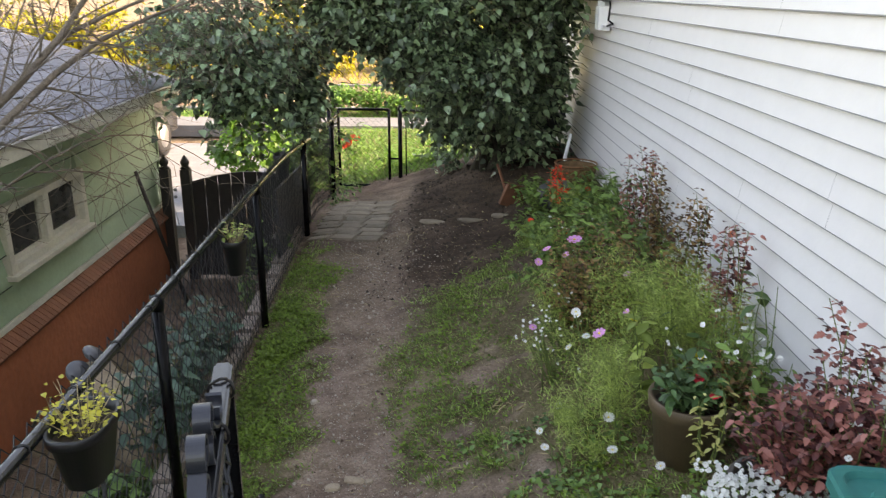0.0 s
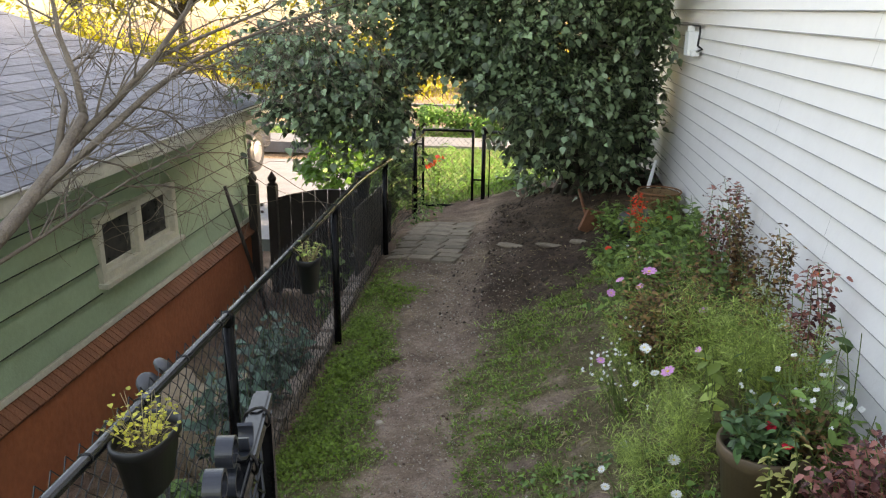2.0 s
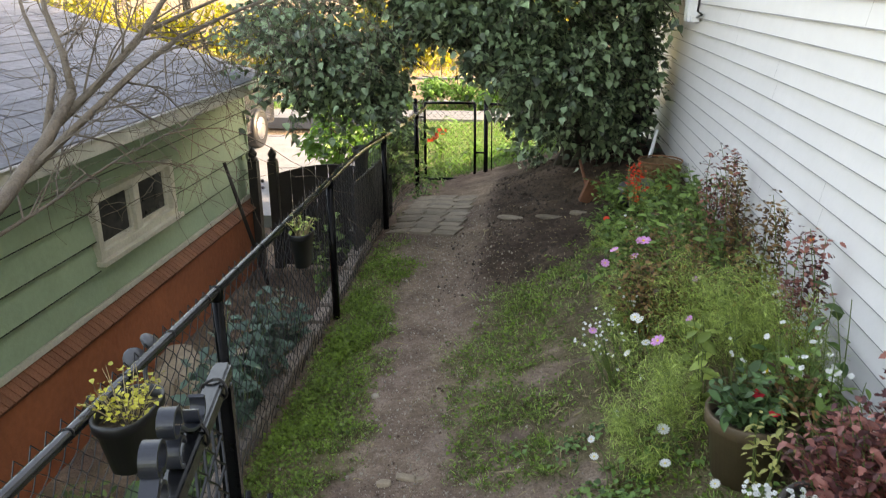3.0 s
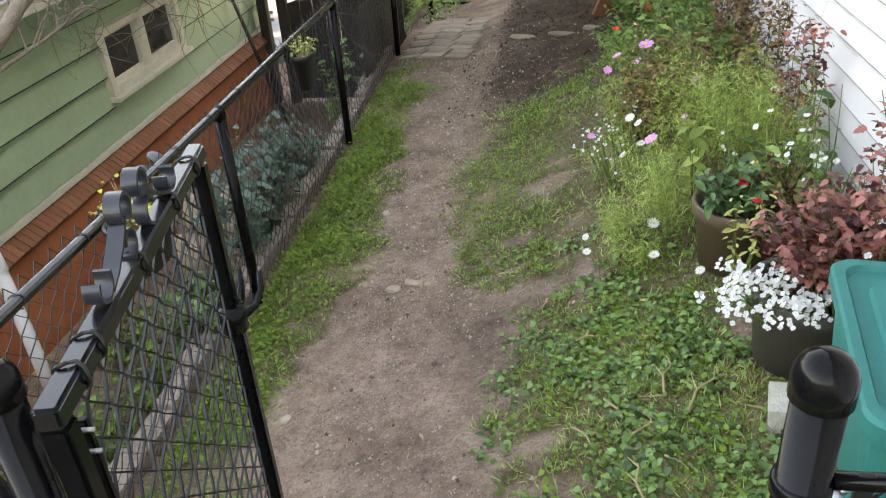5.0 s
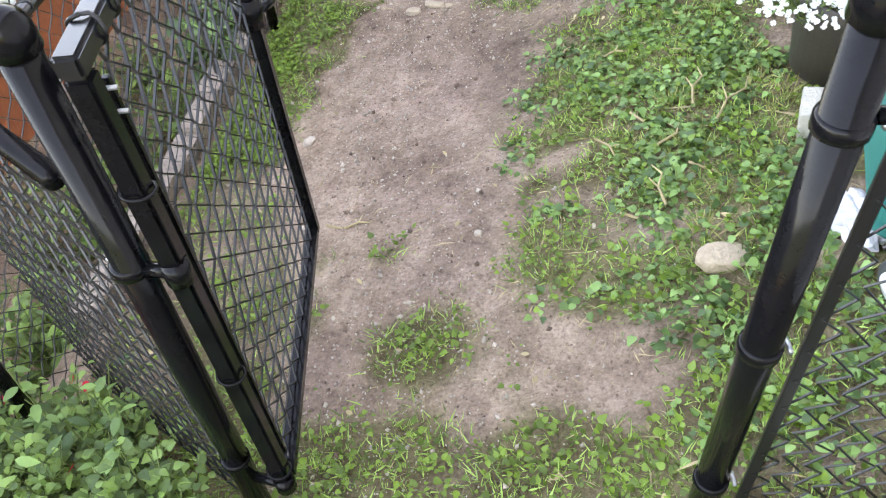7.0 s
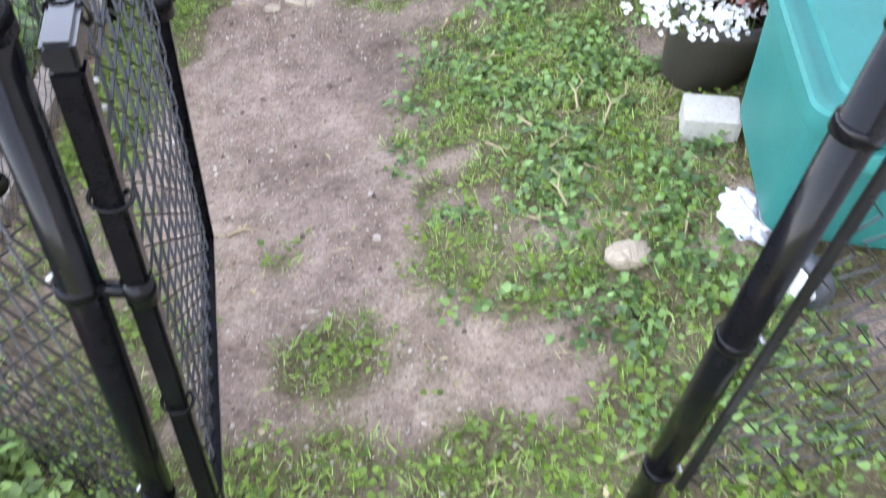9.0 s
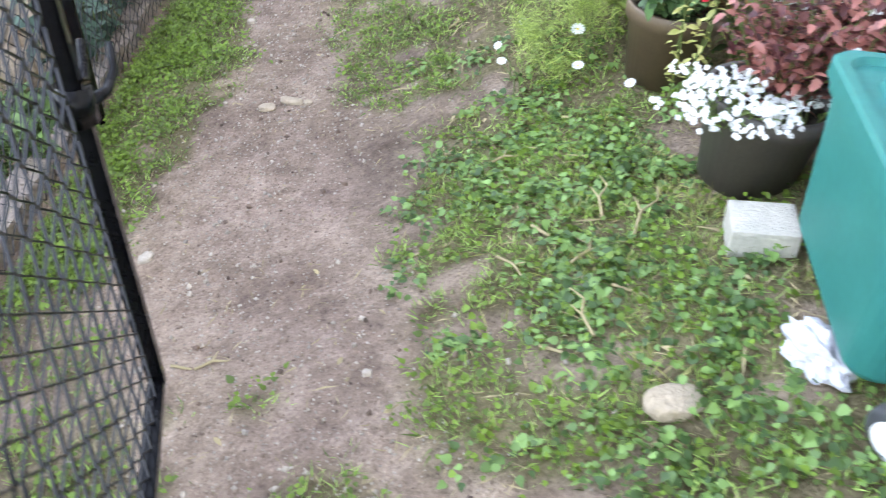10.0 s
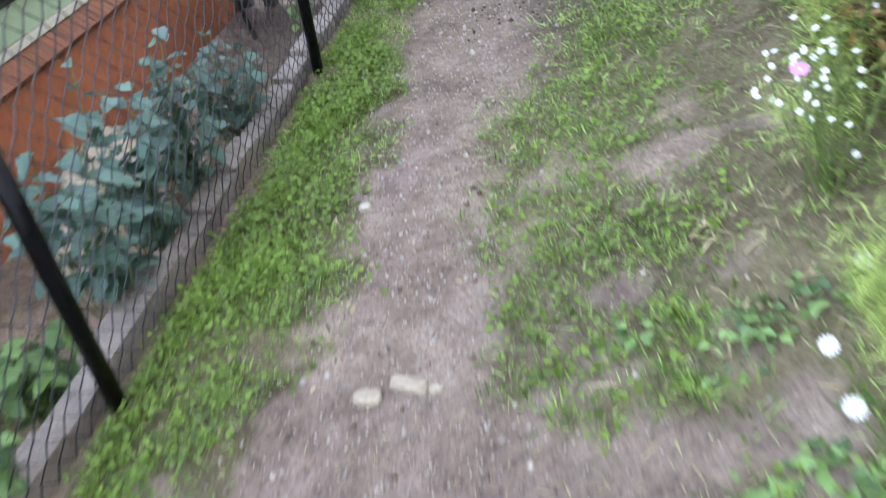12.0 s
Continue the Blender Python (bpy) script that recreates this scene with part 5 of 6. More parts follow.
def bare_tree():
    t = tagged(new("bare_tree"), "leafless grey-brown tree leaning over the garage roof", "tree")
    so = Soup()
    rr = random.Random(3)

    def grow(p, d, ln, r, depth):
        pts, rad = [p], [r]
        n = 5 if depth < 3 else 4
        for i in range(n):
            wob = .16 if depth < 2 else .24
            d = (d + Vector((rr.gauss(0, wob), rr.gauss(0, wob), rr.gauss(0, wob) + (.02 if depth < 2 else -.05)))).normalized()
            p = p + d * ln / n
            pts.append(p)
            rad.append(r * (1 - .55 * (i + 1) / n))
        so.tube(pts, rad, 8 if depth < 1 else (5 if depth < 3 else 3), False)
        if depth >= 4:
            return
        kids = (3, 5, 4, 3)[depth]
        for k in range(kids):
            i = rr.randint(1, n) if depth else rr.randint(2, n)
            a = d.orthogonal()
            a.rotate(Matrix.Rotation(rr.uniform(0, 6.28), 3, d))
            nd = (d + a * rr.uniform(.5, 1.1)).normalized()
            nd.y += .1
            grow(pts[i], nd.normalized(), ln * rr.uniform(.5, .78), max(rad[i] * .62, .0022), depth + 1)
    trunk = [(-1.52, 2.3, -.98), (-1.52, 2.6, -.2), (-1.48, 3.2, .35), (-1.44, 3.9, .70), (-1.41, 4.42, .93), (-1.36, 4.7, 1.12), (-1.30, 4.9, 1.34)]
    so2 = Soup()
    so2.tube([Vector(p) for p in trunk], [.060, .054, .048, .042, .036, .031, .026], 10)
    so2.make("trunk", M_BARK, t, smooth=True)
    limbs = [([(-1.30, 4.9, 1.34), (-1.38, 5.0, 1.52), (-1.50, 5.1, 1.72), (-1.58, 5.2, 2.05), (-1.6, 5.3, 2.5)], .021),
             ([(-1.34, 4.8, 1.2), (-1.20, 5.0, 1.38), (-1.05, 5.2, 1.60), (-.93, 5.4, 1.85), (-.85, 5.6, 2.2), (-.8, 5.7, 2.6)], .023),
             ([(-1.40, 4.5, .97), (-1.22, 4.85, 1.22), (-1.10, 5.2, 1.42), (-1.02, 5.6, 1.56), (-.92, 6.1, 1.66), (-.75, 6.7, 1.78), (-.5, 7.3, 1.9)], .022),
             ([(-1.44, 3.95, .72), (-1.35, 4.6, .83), (-1.3, 5.3, .93), (-1.2, 6.0, 1.0)], .012),
             ([(-1.36, 4.7, 1.12), (-1.45, 5.0, 1.4), (-1.75, 5.3, 1.7), (-2.0, 5.6, 2.1)], .020),
             ([(-1.05, 5.2, 1.60), (-.95, 5.6, 1.70), (-.75, 6.2, 1.85), (-.5, 6.8, 2.1)], .014)]
    for pts, r in limbs:
        pts = [Vector(p) for p in pts]
        n = len(pts)
        tube("branch", pts, [r * (1 - .72 * i / (n - 1)) for i in range(n)], M_BARK, t, 8)
        for i in range(1, n):
            d = (pts[i] - pts[i - 1]).normalized()
            for k in range(3):
                a = d.orthogonal()
                a.rotate(Matrix.Rotation(rr.uniform(0, 6.28), 3, d))
                nd = (d * .9 + a * rr.uniform(.4, .9) + Vector((.12, .25, -.08))).normalized()
                grow(pts[i - 1].lerp(pts[i], rr.random()), nd, rr.uniform(.4, .85), rr.uniform(.0035, .007), 2)
    tagged(so.make("twig", M_BARK, t), kind="stuff")


bare_tree()


# ---- street beyond ----
def street():
    def strip(name, y0, y1, z, th, material, label, x0=-60, x1=60):
        o = obj_mesh(name, boxm(x0, x1, y0, y1, z - th, z), material)
        return tagged(o, label, name, kind="structure")
    strip("pavement", 15.2, 16.2, -.50, .2, M_WALK, "pale concrete pavement along the street")
    strip("road", 17.6, 21.5, -.60, .2, M_ROAD, "sunlit grey asphalt street")
    strip("kerb", 17.4, 17.6, -.50, .25, M_WALK, "concrete kerb of the street")
    strip("kerb", 21.5, 21.7, -.50, .25, M_WALK, "concrete kerb of the street")
    strip("driveway", 9.9, 15.18, -.78, .25, M_DRIVE, "pale concrete driveway beside the garage", -9, -1.6)
    # lawn beyond the gate
    P = np.c_[U(-1.4, 3, 34000), U(10.55, 15.1, 34000)]
    n = len(P)
    tagged(scatter("front_lawn", "grass", np.c_[P, gzs(P) - .005], U(.05, .11, n), U(0, 6.28, n), U(.5, 1.4, n), U(-1, 1, n), M_BRIGHTLEAF), "sunlit front lawn grass", "grass", kind="stuff")
    P = np.c_[U(-7, 5, 14000), U(16.22, 17.38, 14000)]
    n = len(P)
    tagged(scatter("verge_grass", "grass", np.c_[P, gzs(P) - .005], U(.06, .13, n), U(0, 6.28, n), U(.4, 1.3, n), U(-1, 1, n), M_BRIGHTLEAF), "sunlit grass verge along the street", "grass", kind="stuff")
    P = np.c_[U(-14, 14, 9000), U(21.8, 29, 9000)]
    tagged(scatter("far_lawn", "grass", np.c_[P, np.full(9000, -.55)], U(.15, .3, 9000), U(0, 6.28, 9000), U(.4, 1.4, 9000), U(-1, 1, 9000), M_YELLOWLEAF), "sunlit lawn across the street", "grass", kind="stuff")


street()


def leafy(name, label, x, y, z0, trunk_h, lobes, leaf, material, kind="oval", n=2500, cat="tree", r=.14):
    t = thing(name, x, y, z0, label, cat)
    so = Soup()
    top = trunk_h + max(l[2] for l in lobes) * .3
    so.tube([(0, 0, -.1), (.05, 0, trunk_h * .5), (.0, .05, trunk_h), (.1, 0, top)], [r, r * .8, r * .65, r * .2], 8)
    for cx, cy, cz, rad in lobes:
        so.tube([(0, 0, trunk_h * .8), (cx * .5, cy * .5, lerp(trunk_h * .8, cz, .6)), (cx, cy, cz)], [r * .5, r * .3, r * .08], 6)
    so.make("trunk", M_DARKBARK, t, smooth=True)
    PP, DD = [], []
    for cx, cy, cz, rad in lobes:
        m = int(n / len(lobes))
        d = NR.normal(size=(m, 3))
        d /= np.linalg.norm(d, axis=1)[:, None]
        b = np.array([.75 + .5 * noise.noise((a * 2.2 + cx, c * 2.2 + cy, e * 2.2)) for a, c, e in d])
        rr = U(0, 1, m) ** .35 * rad * b
        PP.append(np.c_[cx + d[:, 0] * rr, cy + d[:, 1] * rr, cz + d[:, 2] * rr * .85])
        DD.append(d)
    P, D = np.concatenate(PP), np.concatenate(DD)
    m = len(P)
    scatter("crown", kind, P, U(leaf * .6, leaf * 1.2, m), np.arctan2(D[:, 1], D[:, 0]) + NR.normal(0, .9, m), U(-1.0, .5, m), NR.normal(0, .5, m), material, t)
    return t


def far_trees():
    for x, y, s in ((-13, 33, 1.2), (-7, 36, 1.3), (-2.0, 32, 1.1), (3.5, 35, 1.25), (9, 33, 1.2), (-19, 36, 1.4), (15, 36, 1.3)):
        lob = [(R.uniform(-2, 2) * s, R.uniform(-1.2, 1.2) * s, R.uniform(2.2, 6.5) * s, R.uniform(1.3, 2.2) * s) for _ in range(9)]
        leafy("street_tree", "sunlit yellow-green tree across the street", x, y, -.6, 2.0 * s, lob, .34, M_YELLOWLEAF, n=5200, r=.22)
    for k in range(15):
        x, y, s = -27 + k * 2.8 + R.uniform(-.6, .6), R.uniform(23.5, 26.5), R.uniform(.9, 1.4)
        lob = [(R.uniform(-1.6, 1.6), R.uniform(-.4, .4), R.uniform(.4, 1.5) * s, R.uniform(.6, .95) * s) for _ in range(8)]
        leafy("hedge_bush", "sunlit yellow-green bush across the street", x, y, -.6, .4, lob, .2, M_YELLOWLEAF, n=2200, cat="bush", r=.06)
    leafy("green_bush", "bright green bush by the driveway", -1.62, 11.35, -.75, .3, [(0, 0, .75, .42), (.35, .1, .95, .42), (.2, -.2, .55, .4), (-.25, .15, .5, .35), (.5, .0, .6, .4), (-.1, 0, 1.05, .3)], .10, M_BRIGHTLEAF, "heart", 1500, "bush", .03)
    leafy("green_bush", "shaded green bush beside the fence corner", -.62, 9.6, -.75, .3, [(0, 0, .7, .35), (.1, .3, .95, .35), (-.1, -.2, .5, .3)], .09, M_CLOVER, "heart", 700, "bush", .03)
    leafy("low_bush", "leafy green weeds along the fence foot", -.15, 9.1, -.45, .05, [(0, 0, .15, .2), (.02, .5, .25, .24), (0, -.4, .1, .17)], .05, M_CLOVER, "oval", 500, "bush", .01)
    for k in range(7):
        x, y, s = -1.2 + k * .75 + R.uniform(-.2, .2), R.uniform(16.6, 16.9), R.uniform(.85, 1.15)
        lob = [(R.uniform(-.45, .45), R.uniform(-.15, .15), R.uniform(.15, .5) * s, R.uniform(.22, .34) * s) for _ in range(7)]
        leafy("verge_bush", "low green bush on the street verge", x, y, -.6, .15, lob, .09, M_BRIGHTLEAF, n=1100, cat="bush", r=.03)
    leafy("front_bush", "green bush behind the far fence", 1.1, 11.0, -.5, .2, [(0, 0, .3, .3), (.5, .1, .4, .35), (-.4, .1, .25, .25), (1.0, 0, .45, .35)], .08, M_BRIGHTLEAF, "oval", 900, "bush", .02)


far_trees()


def parked_car():
    z = -.78
    c = thing("car", -4.38, 12.55, z, "dark parked car on the pale driveway", "car", rz=0)
    prof = [(-2.1, .35), (-2.12, .7), (-1.9, .88), (-1.0, .98), (-.55, 1.38), (.75, 1.42), (1.35, 1.02), (2.0, .92), (2.1, .6), (2.05, .33)]
    bm = bmesh.new()
    rings = []
    for x, s in ((-.82, .94), (-.86, .99), (-.5, 1), (.5, 1), (.86, .99), (.82, .94)):
        rings.append([bm.verts.new((x, a * s, .33 + (b - .33) * (s if abs(x) > .6 else 1.02))) for a, b in prof])
    for i in range(len(rings) - 1):
        for k in range(len(prof)):
            kk = (k + 1) % len(prof)
            bm.faces.new((rings[i][k], rings[i][kk], rings[i + 1][kk], rings[i + 1][k]))
    bm.faces.new(rings[0][::-1])
    bm.faces.new(rings[-1])
    bmesh.ops.recalc_face_normals(bm, faces=bm.faces)
    part("body", bm, M_CARPAINT, c)
    for sx in (-1, 1):
        part("wing_mirror", boxm(sx * .97 - .09, sx * .97 + .09, -.62, -.54, .86, .98, .02), M_CARPAINT, c)
        part("side_window", boxm(sx * .868 - .006, sx * .868 + .006, -.6, .9, 1.0, 1.3, .004), M_GLASS, c)
        for y in (-1.35, 1.3):
            w = lathe("wheel", [(.16, -.09), (.31, -.10), (.33, -.06), (.33, .06), (.31, .10), (.16, .09)], M_PLASTBLK, c, 24)
            w.matrix_basis = Matrix.Translation((sx * .78, y, .33)) @ Matrix.Rotation(radians(90), 4, "Y")
            h = lathe("rim", [(.18, -.105), (.19, 0), (.18, .105)], M_GALV, w, 20)


parked_car()


# ---- planted things ----
def flower_mesh(kind, size):
    so_v, so_f = [], []
    petals = {"daisy": 12, "cosmos": 8, "zinnia": 14, "petunia": 5, "dot": 4}[kind]
    rows = 2 if kind == "zinnia" else 1
    for row in range(rows):
        for k in range(petals):
            a = 2 * math.pi * (k + .5 * row) / petals
            w = (math.pi / petals) * (1.15 if kind != "petunia" else 1.3)
            l = size * (1 - .3 * row)
            o = len(so_v)
            up = .12 + .3 * row
            for rr, ww in ((.10, .3), (.65, 1.0), (1.0, .55)):
                for s in (-1, 1):
                    so_v.append((l * rr * math.cos(a + s * w * ww * (.9 if rr > .3 else 2)), l * rr * math.sin(a + s * w * ww * (.9 if rr > .3 else 2)), l * up * rr + .002 * row + .0006 * (k % 2)))
            so_f += [(o, o + 2, o + 3, o + 1), (o + 2, o + 4, o + 5, o + 3)]
    return so_v, so_f


FL = {}


def flower(kind, size, material, parent, p, tilt_dir=(0, -1), tilt=35, heart=None):
    key = (kind, round(size, 3), material.name)
    if key not in FL:
        me = bpy.data.meshes.new("flower")
        v, f = flower_mesh(kind, size)
        me.from_pydata(v, [], f)
        me.materials.append(material)
        FL[key] = me
    o = new("flower", FL[key])
    o.parent = parent
    az = math.degrees(math.atan2(tilt_dir[1], tilt_dir[0])) + R.uniform(-50, 50)
    o.matrix_basis = Matrix.Translation(p) @ Matrix.Rotation(radians(az), 4, "Z") @ Matrix.Rotation(radians(tilt * R.uniform(.4, 1.3)), 4, "Y") @ Matrix.Rotation(R.uniform(0, 6), 4, "Z")
    if heart:
        hk = ("heart", round(size, 3), heart.name)
        if hk not in FL:
            bm = bmesh.new()
            bmesh.ops.create_icosphere(bm, subdivisions=1, radius=size * .2)
            bmesh.ops.scale(bm, vec=(1, 1, .5), verts=bm.verts)
            me = bpy.data.meshes.new("flower_heart")
            bm.to_mesh(me)
            bm.free()
            me.materials.append(heart)
            FL[hk] = me
        h = new("flower_heart", FL[hk])
        h.parent = o
        h.location = (0, 0, size * .08)
    return o


def plant(name, label, x, y, h, spread, stems, leaf, leaf_size, per, mat_leaf, flowers=(), z=None, cat="plant", group="flower bed plants", lean=(-.25, -.1), low=.1, mat_stem=None, droop=(-.6, .6), fuzz=.012, thick=1.0):
    """A plant: stems that fan out, leaves along them, flowers at the tips. flowers: (count, kind, size, material, heart)."""
    t = thing(name, x, y, gz(x, y) if z is None else z, label, cat, group)
    so = Soup()
    P, Y = [], []
    tips = []
    for s in range(stems):
        a, rr = R.uniform(0, 6.28), spread * math.sqrt(R.random())
        hh = h * R.uniform(.62, 1.05)
        e = Vector((rr * math.cos(a) + lean[0] * hh * .6, rr * math.sin(a) + lean[1] * hh * .6, hh * (1 - .25 * (rr / spread) ** 2)))
        b = Vector((rr * .25 * math.cos(a), rr * .25 * math.sin(a), -.02))
        m = b.lerp(e, .5) + Vector((-e.x * .12 + R.gauss(0, .09) * hh, -e.y * .12 + R.gauss(0, .09) * hh, hh * .1))
        pts = [(1 - u) ** 2 * b + 2 * (1 - u) * u * m + u * u * e for u in (0, .25, .5, .75, 1)]
        so.tube(pts, [thick * w for w in (.0035, .003, .0026, .002, .0014)], 4, False)
        tips.append(e)
        for k in range(per):
            u = low + (1 - low) * (k + R.random()) / per
            p = (1 - u) ** 2 * b + 2 * (1 - u) * u * m + u * u * e
            P.append(p + Vector((R.gauss(0, fuzz), R.gauss(0, fuzz), R.gauss(0, fuzz * .6))))
            Y.append(k * 2.4 + R.uniform(-.5, .5))
    tagged(so.make("stem", mat_stem or M_STEM, t), kind="stuff")
    n = len(P)
    scatter("foliage", leaf, np.array([tuple(p) for p in P]), U(leaf_size * .6, leaf_size * 1.25, n), np.array(Y), U(droop[0], droop[1], n), NR.normal(0, .3, n), mat_leaf, t)
    for cnt, kind, size, m, heart in flowers:
        for _ in range(cnt):
            e = R.choice(tips)
            p = e + Vector((R.uniform(-.5, .5) * spread * .5, R.uniform(-.5, .5) * spread * .5, R.uniform(-.12, .03) * (h / .5)))
            flower(kind, size, m, t, p, (-.7, -.7), 45, heart)
    return t


def feather(name, label, x, y, h, spread, stems, mat_leaf=None, flowers=(), **k):
    """Fine threadlike foliage."""
    return plant(name, label, x, y, h, spread, stems, "blade", .042, 170, mat_leaf or M_FEATHER, flowers, droop=(-.5, .9), fuzz=.028, thick=.5, low=.35, **k)


def flower_bed():
    # front edge: feathery cosmos
    for x, y, h, s, n, lab in ((1.42, 3.78, .24, .13, 6, "low feathery bright green cosmos at the bed's edge"), (1.54, 3.80, .44, .15, 13, "bright feathery cosmos in front of the brown pot"),
                               (1.58, 4.10, .44, .18, 13, "bright feathery green cosmos in the bed"), (1.84, 4.15, .60, .20, 24, "bright feathery cosmos in the middle of the bed"), (1.96, 4.35, .52, .16, 16, "feathery green cosmos beside the wall"),
                               (2.03, 4.0, .56, .12, 14, "feathery green cosmos leaning on the siding"), (1.60, 5.2, .34, .18, 8, "feathery green cosmos among bronze plants"), (1.42, 4.5, .22, .12, 4, "sparse feathery cosmos at the bed's edge"),
                               (1.42, 4.0, .22, .12, 5, "low feathery cosmos at the bed's edge"), (1.84, 6.6, .34, .2, 14, "feathery green cosmos near the wire basket"),
                               (1.50, 4.72, .40, .17, 12, "fine feathery green cosmos before the bronze plants"), (1.74, 4.45, .56, .18, 16, "bright feathery cosmos over the bronze plants"), (1.56, 5.95, .30, .18, 10, "feathery green growth by the dark soil")):
        feather("cosmos", lab, x, y, h, s, n)
    # bronze and burgundy foliage
    for x, y, h, s, n in ((1.72, 4.72, .58, .22, 42), (1.60, 4.68, .46, .18, 34), (1.86, 4.95, .58, .16, 16), (1.52, 4.95, .42, .16, 20), (1.70, 5.45, .48, .16, 12)):
        plant("bronze_basil", "dense bronze-brown leafy plant in the flower bed", x, y, h, s, n, "tooth", .026, 36, M_BRONZE, fuzz=.02)
    for x, y, h, s, n, m in ((2.05, 5.2, .74, .09, 9, M_BRONZE), (2.04, 4.6, .72, .10, 10, M_BRONZE), (2.07, 4.16, .74, .10, 7, M_COLEUS), (2.06, 5.6, .80, .10, 9, M_COLEUS)):
        plant("coleus", "tall dark burgundy coleus against the white siding", x, y, h, s, n, "tooth", .028, 80, m, lean=(-.05, 0), fuzz=.022, low=.3)
    plant("coleus", "tall burgundy coleus beside the grey pot", 2.06, 3.20, .74, .12, 14, "tooth", .030, 80, M_COLEUS, lean=(-.05, 0), fuzz=.022)
    # white alyssum haze
    for x, y, n in ((1.40, 4.42, 30), (1.48, 4.62, 26), (1.72, 5.9, 24), (1.95, 3.85, 12)):
        plant("alyssum", "mound of tiny white alyssum flowers", x, y, .38, .16, 14, "narrow", .025, 10, M_LEAF, [(n, "dot", .0075, M_WHITEF, None)])
    # green fillers
    for x, y, h in ((2.05, 5.9, .6), (1.98, 6.4, .45), (1.8, 5.6, .45), (1.74, 6.2, .24), (2.06, 6.9, .28), (1.50, 5.4, .18), (1.62, 6.0, .22), (1.88, 6.1, .36), (1.65, 7.0, .28), (1.88, 6.8, .26), (1.55, 6.6, .2), (1.6, 7.4, .25), (1.98, 4.9, .5), (2.0, 3.6, .45), (1.78, 5.05, .52), (1.95, 5.4, .55), (1.58, 5.6, .36), (1.84, 5.3, .5), (1.90, 5.8, .45)):
        plant("leafy_plant", "mid-green leafy plant in the flower bed", x, y, h, .20, 18, "oval", .055, 11, M_LEAF)
    for x, y, h in ((1.86, 6.35, .40), (1.58, 6.35, .26), (1.84, 7.0, .26)):
        plant("zinnia", "green zinnia plant with red flowers", x, y, h, .2, 10, "oval", .07, 8, M_CLOVER, [(2, "zinnia", .022, M_SCARLET, None)])
    plant("zinnia", "tall green zinnia with one orange flower", 2.08, 4.43, .60, .04, 1, "oval", .06, 6, M_LEAF, z=gz(2.08, 4.43), lean=(0, 0))
    # broad-leaved sunflower with pointed leaves
    plant("sunflower", "pale green broad-leaved plant with a yellow bud", 1.66, 3.95, .62, .16, 5, "oval", .085, 7, M_FEATHER, [(1, "zinnia", .014, M_YELLOWF, None)])
    plant("sunflower", "pale green broad-leaved plant against the siding", 2.08, 3.75, .66, .10, 3, "oval", .075, 5, M_CLOVER, lean=(-.1, 0))
    plant("sunflower", "green broad-leaved plant with a small yellow flower", 1.88, 3.92, .64, .10, 3, "oval", .075, 5, M_CLOVER, [(1, "zinnia", .018, M_YELLOWF, None)])
    # scarlet salvia spike in the distance
    t = thing("salvia", 1.655, 6.3, gz(1.655, 6.3), "scarlet salvia flower spikes", "plant", "flower bed plants")
    P = np.c_[NR.normal(0, .028, 160), NR.normal(0, .04, 160), U(.28, .52, 160)]
    scatter("spike", "oval", P, U(.02, .035, 160), U(0, 6.28, 160), U(-.3, .8, 160), U(-.4, .4, 160), M_SCARLET, t, stuff=True)
    so = Soup()
    for k in range(6):
        a = R.uniform(0, 6)
        so.tube([(0, 0, 0), (.05 * math.cos(a), .05 * math.sin(a), .50)], [.004, .002], 4, False)
    so.make("stem", M_STEM, t)
    for p, kind, m, h in (((1.535, 4.885, .645), "cosmos", M_PINKF, .045), ((1.48, 3.95, .55), "cosmos", M_PINKF, .034), ((2.15, 4.432, .815), "zinnia", M_ORANGEF, .021), ((1.40, 4.90, .59), "cosmos", M_PINKF, .028), ((1.36, 4.90, .52), "cosmos", M_PINKF, .026), ((1.50, 4.90, .56), "cosmos", M_PINKF, .026), ((1.72, 4.50, .60), "cosmos", M_PINKF, .028), ((1.62, 4.10, .58), "cosmos", M_PINKF, .020), ((1.27, 4.35, .40), "cosmos", M_PINKF, .022), ((1.41, 4.10, .58), "daisy", M_WHITEF, .024), ((1.46, 4.10, .47), "daisy", M_WHITEF, .022), ((1.39, 4.10, .42), "daisy", M_WHITEF, .020), ((2.0, 4.3, .62), "daisy", M_WHITEF, .022),
                          ((1.468, 4.344, .462), "daisy", M_WHITEF, .024), ((1.484, 3.714, .311), "daisy", M_WHITEF, .028), ((1.483, 3.614, .234), "daisy", M_WHITEF, .024),
                          ((1.354, 4.04, .175), "daisy", M_WHITEF, .020), ((1.24, 3.661, .215), "daisy", M_WHITEF, .020), ((1.24, 3.80, .20), "daisy", M_WHITEF, .018), ((1.63, 3.50, .24), "daisy", M_WHITEF, .022)):
        x, y, z = p
        base = gz(x + .06, y)
        t = thing("single_flower", x + .06, y, base, ("%s flower on a thin green stem" % {"pink_petal": "pink cosmos", "orange_petal": "orange zinnia", "white_petal": "white daisy"}[m.name]), "flower", "single flowers in the bed")
        tube("stem", [(0, 0, -.02), (-.01, .01, (z - base) * .5), (-.06, 0, z - base - .004)], [.003, .0025, .002], M_STEM, t, 5)
        flower(kind, h * .85, m, t, (-.06, 0, z - base), (-.5, -.8), 40, M_YELLOWF)


flower_bed()


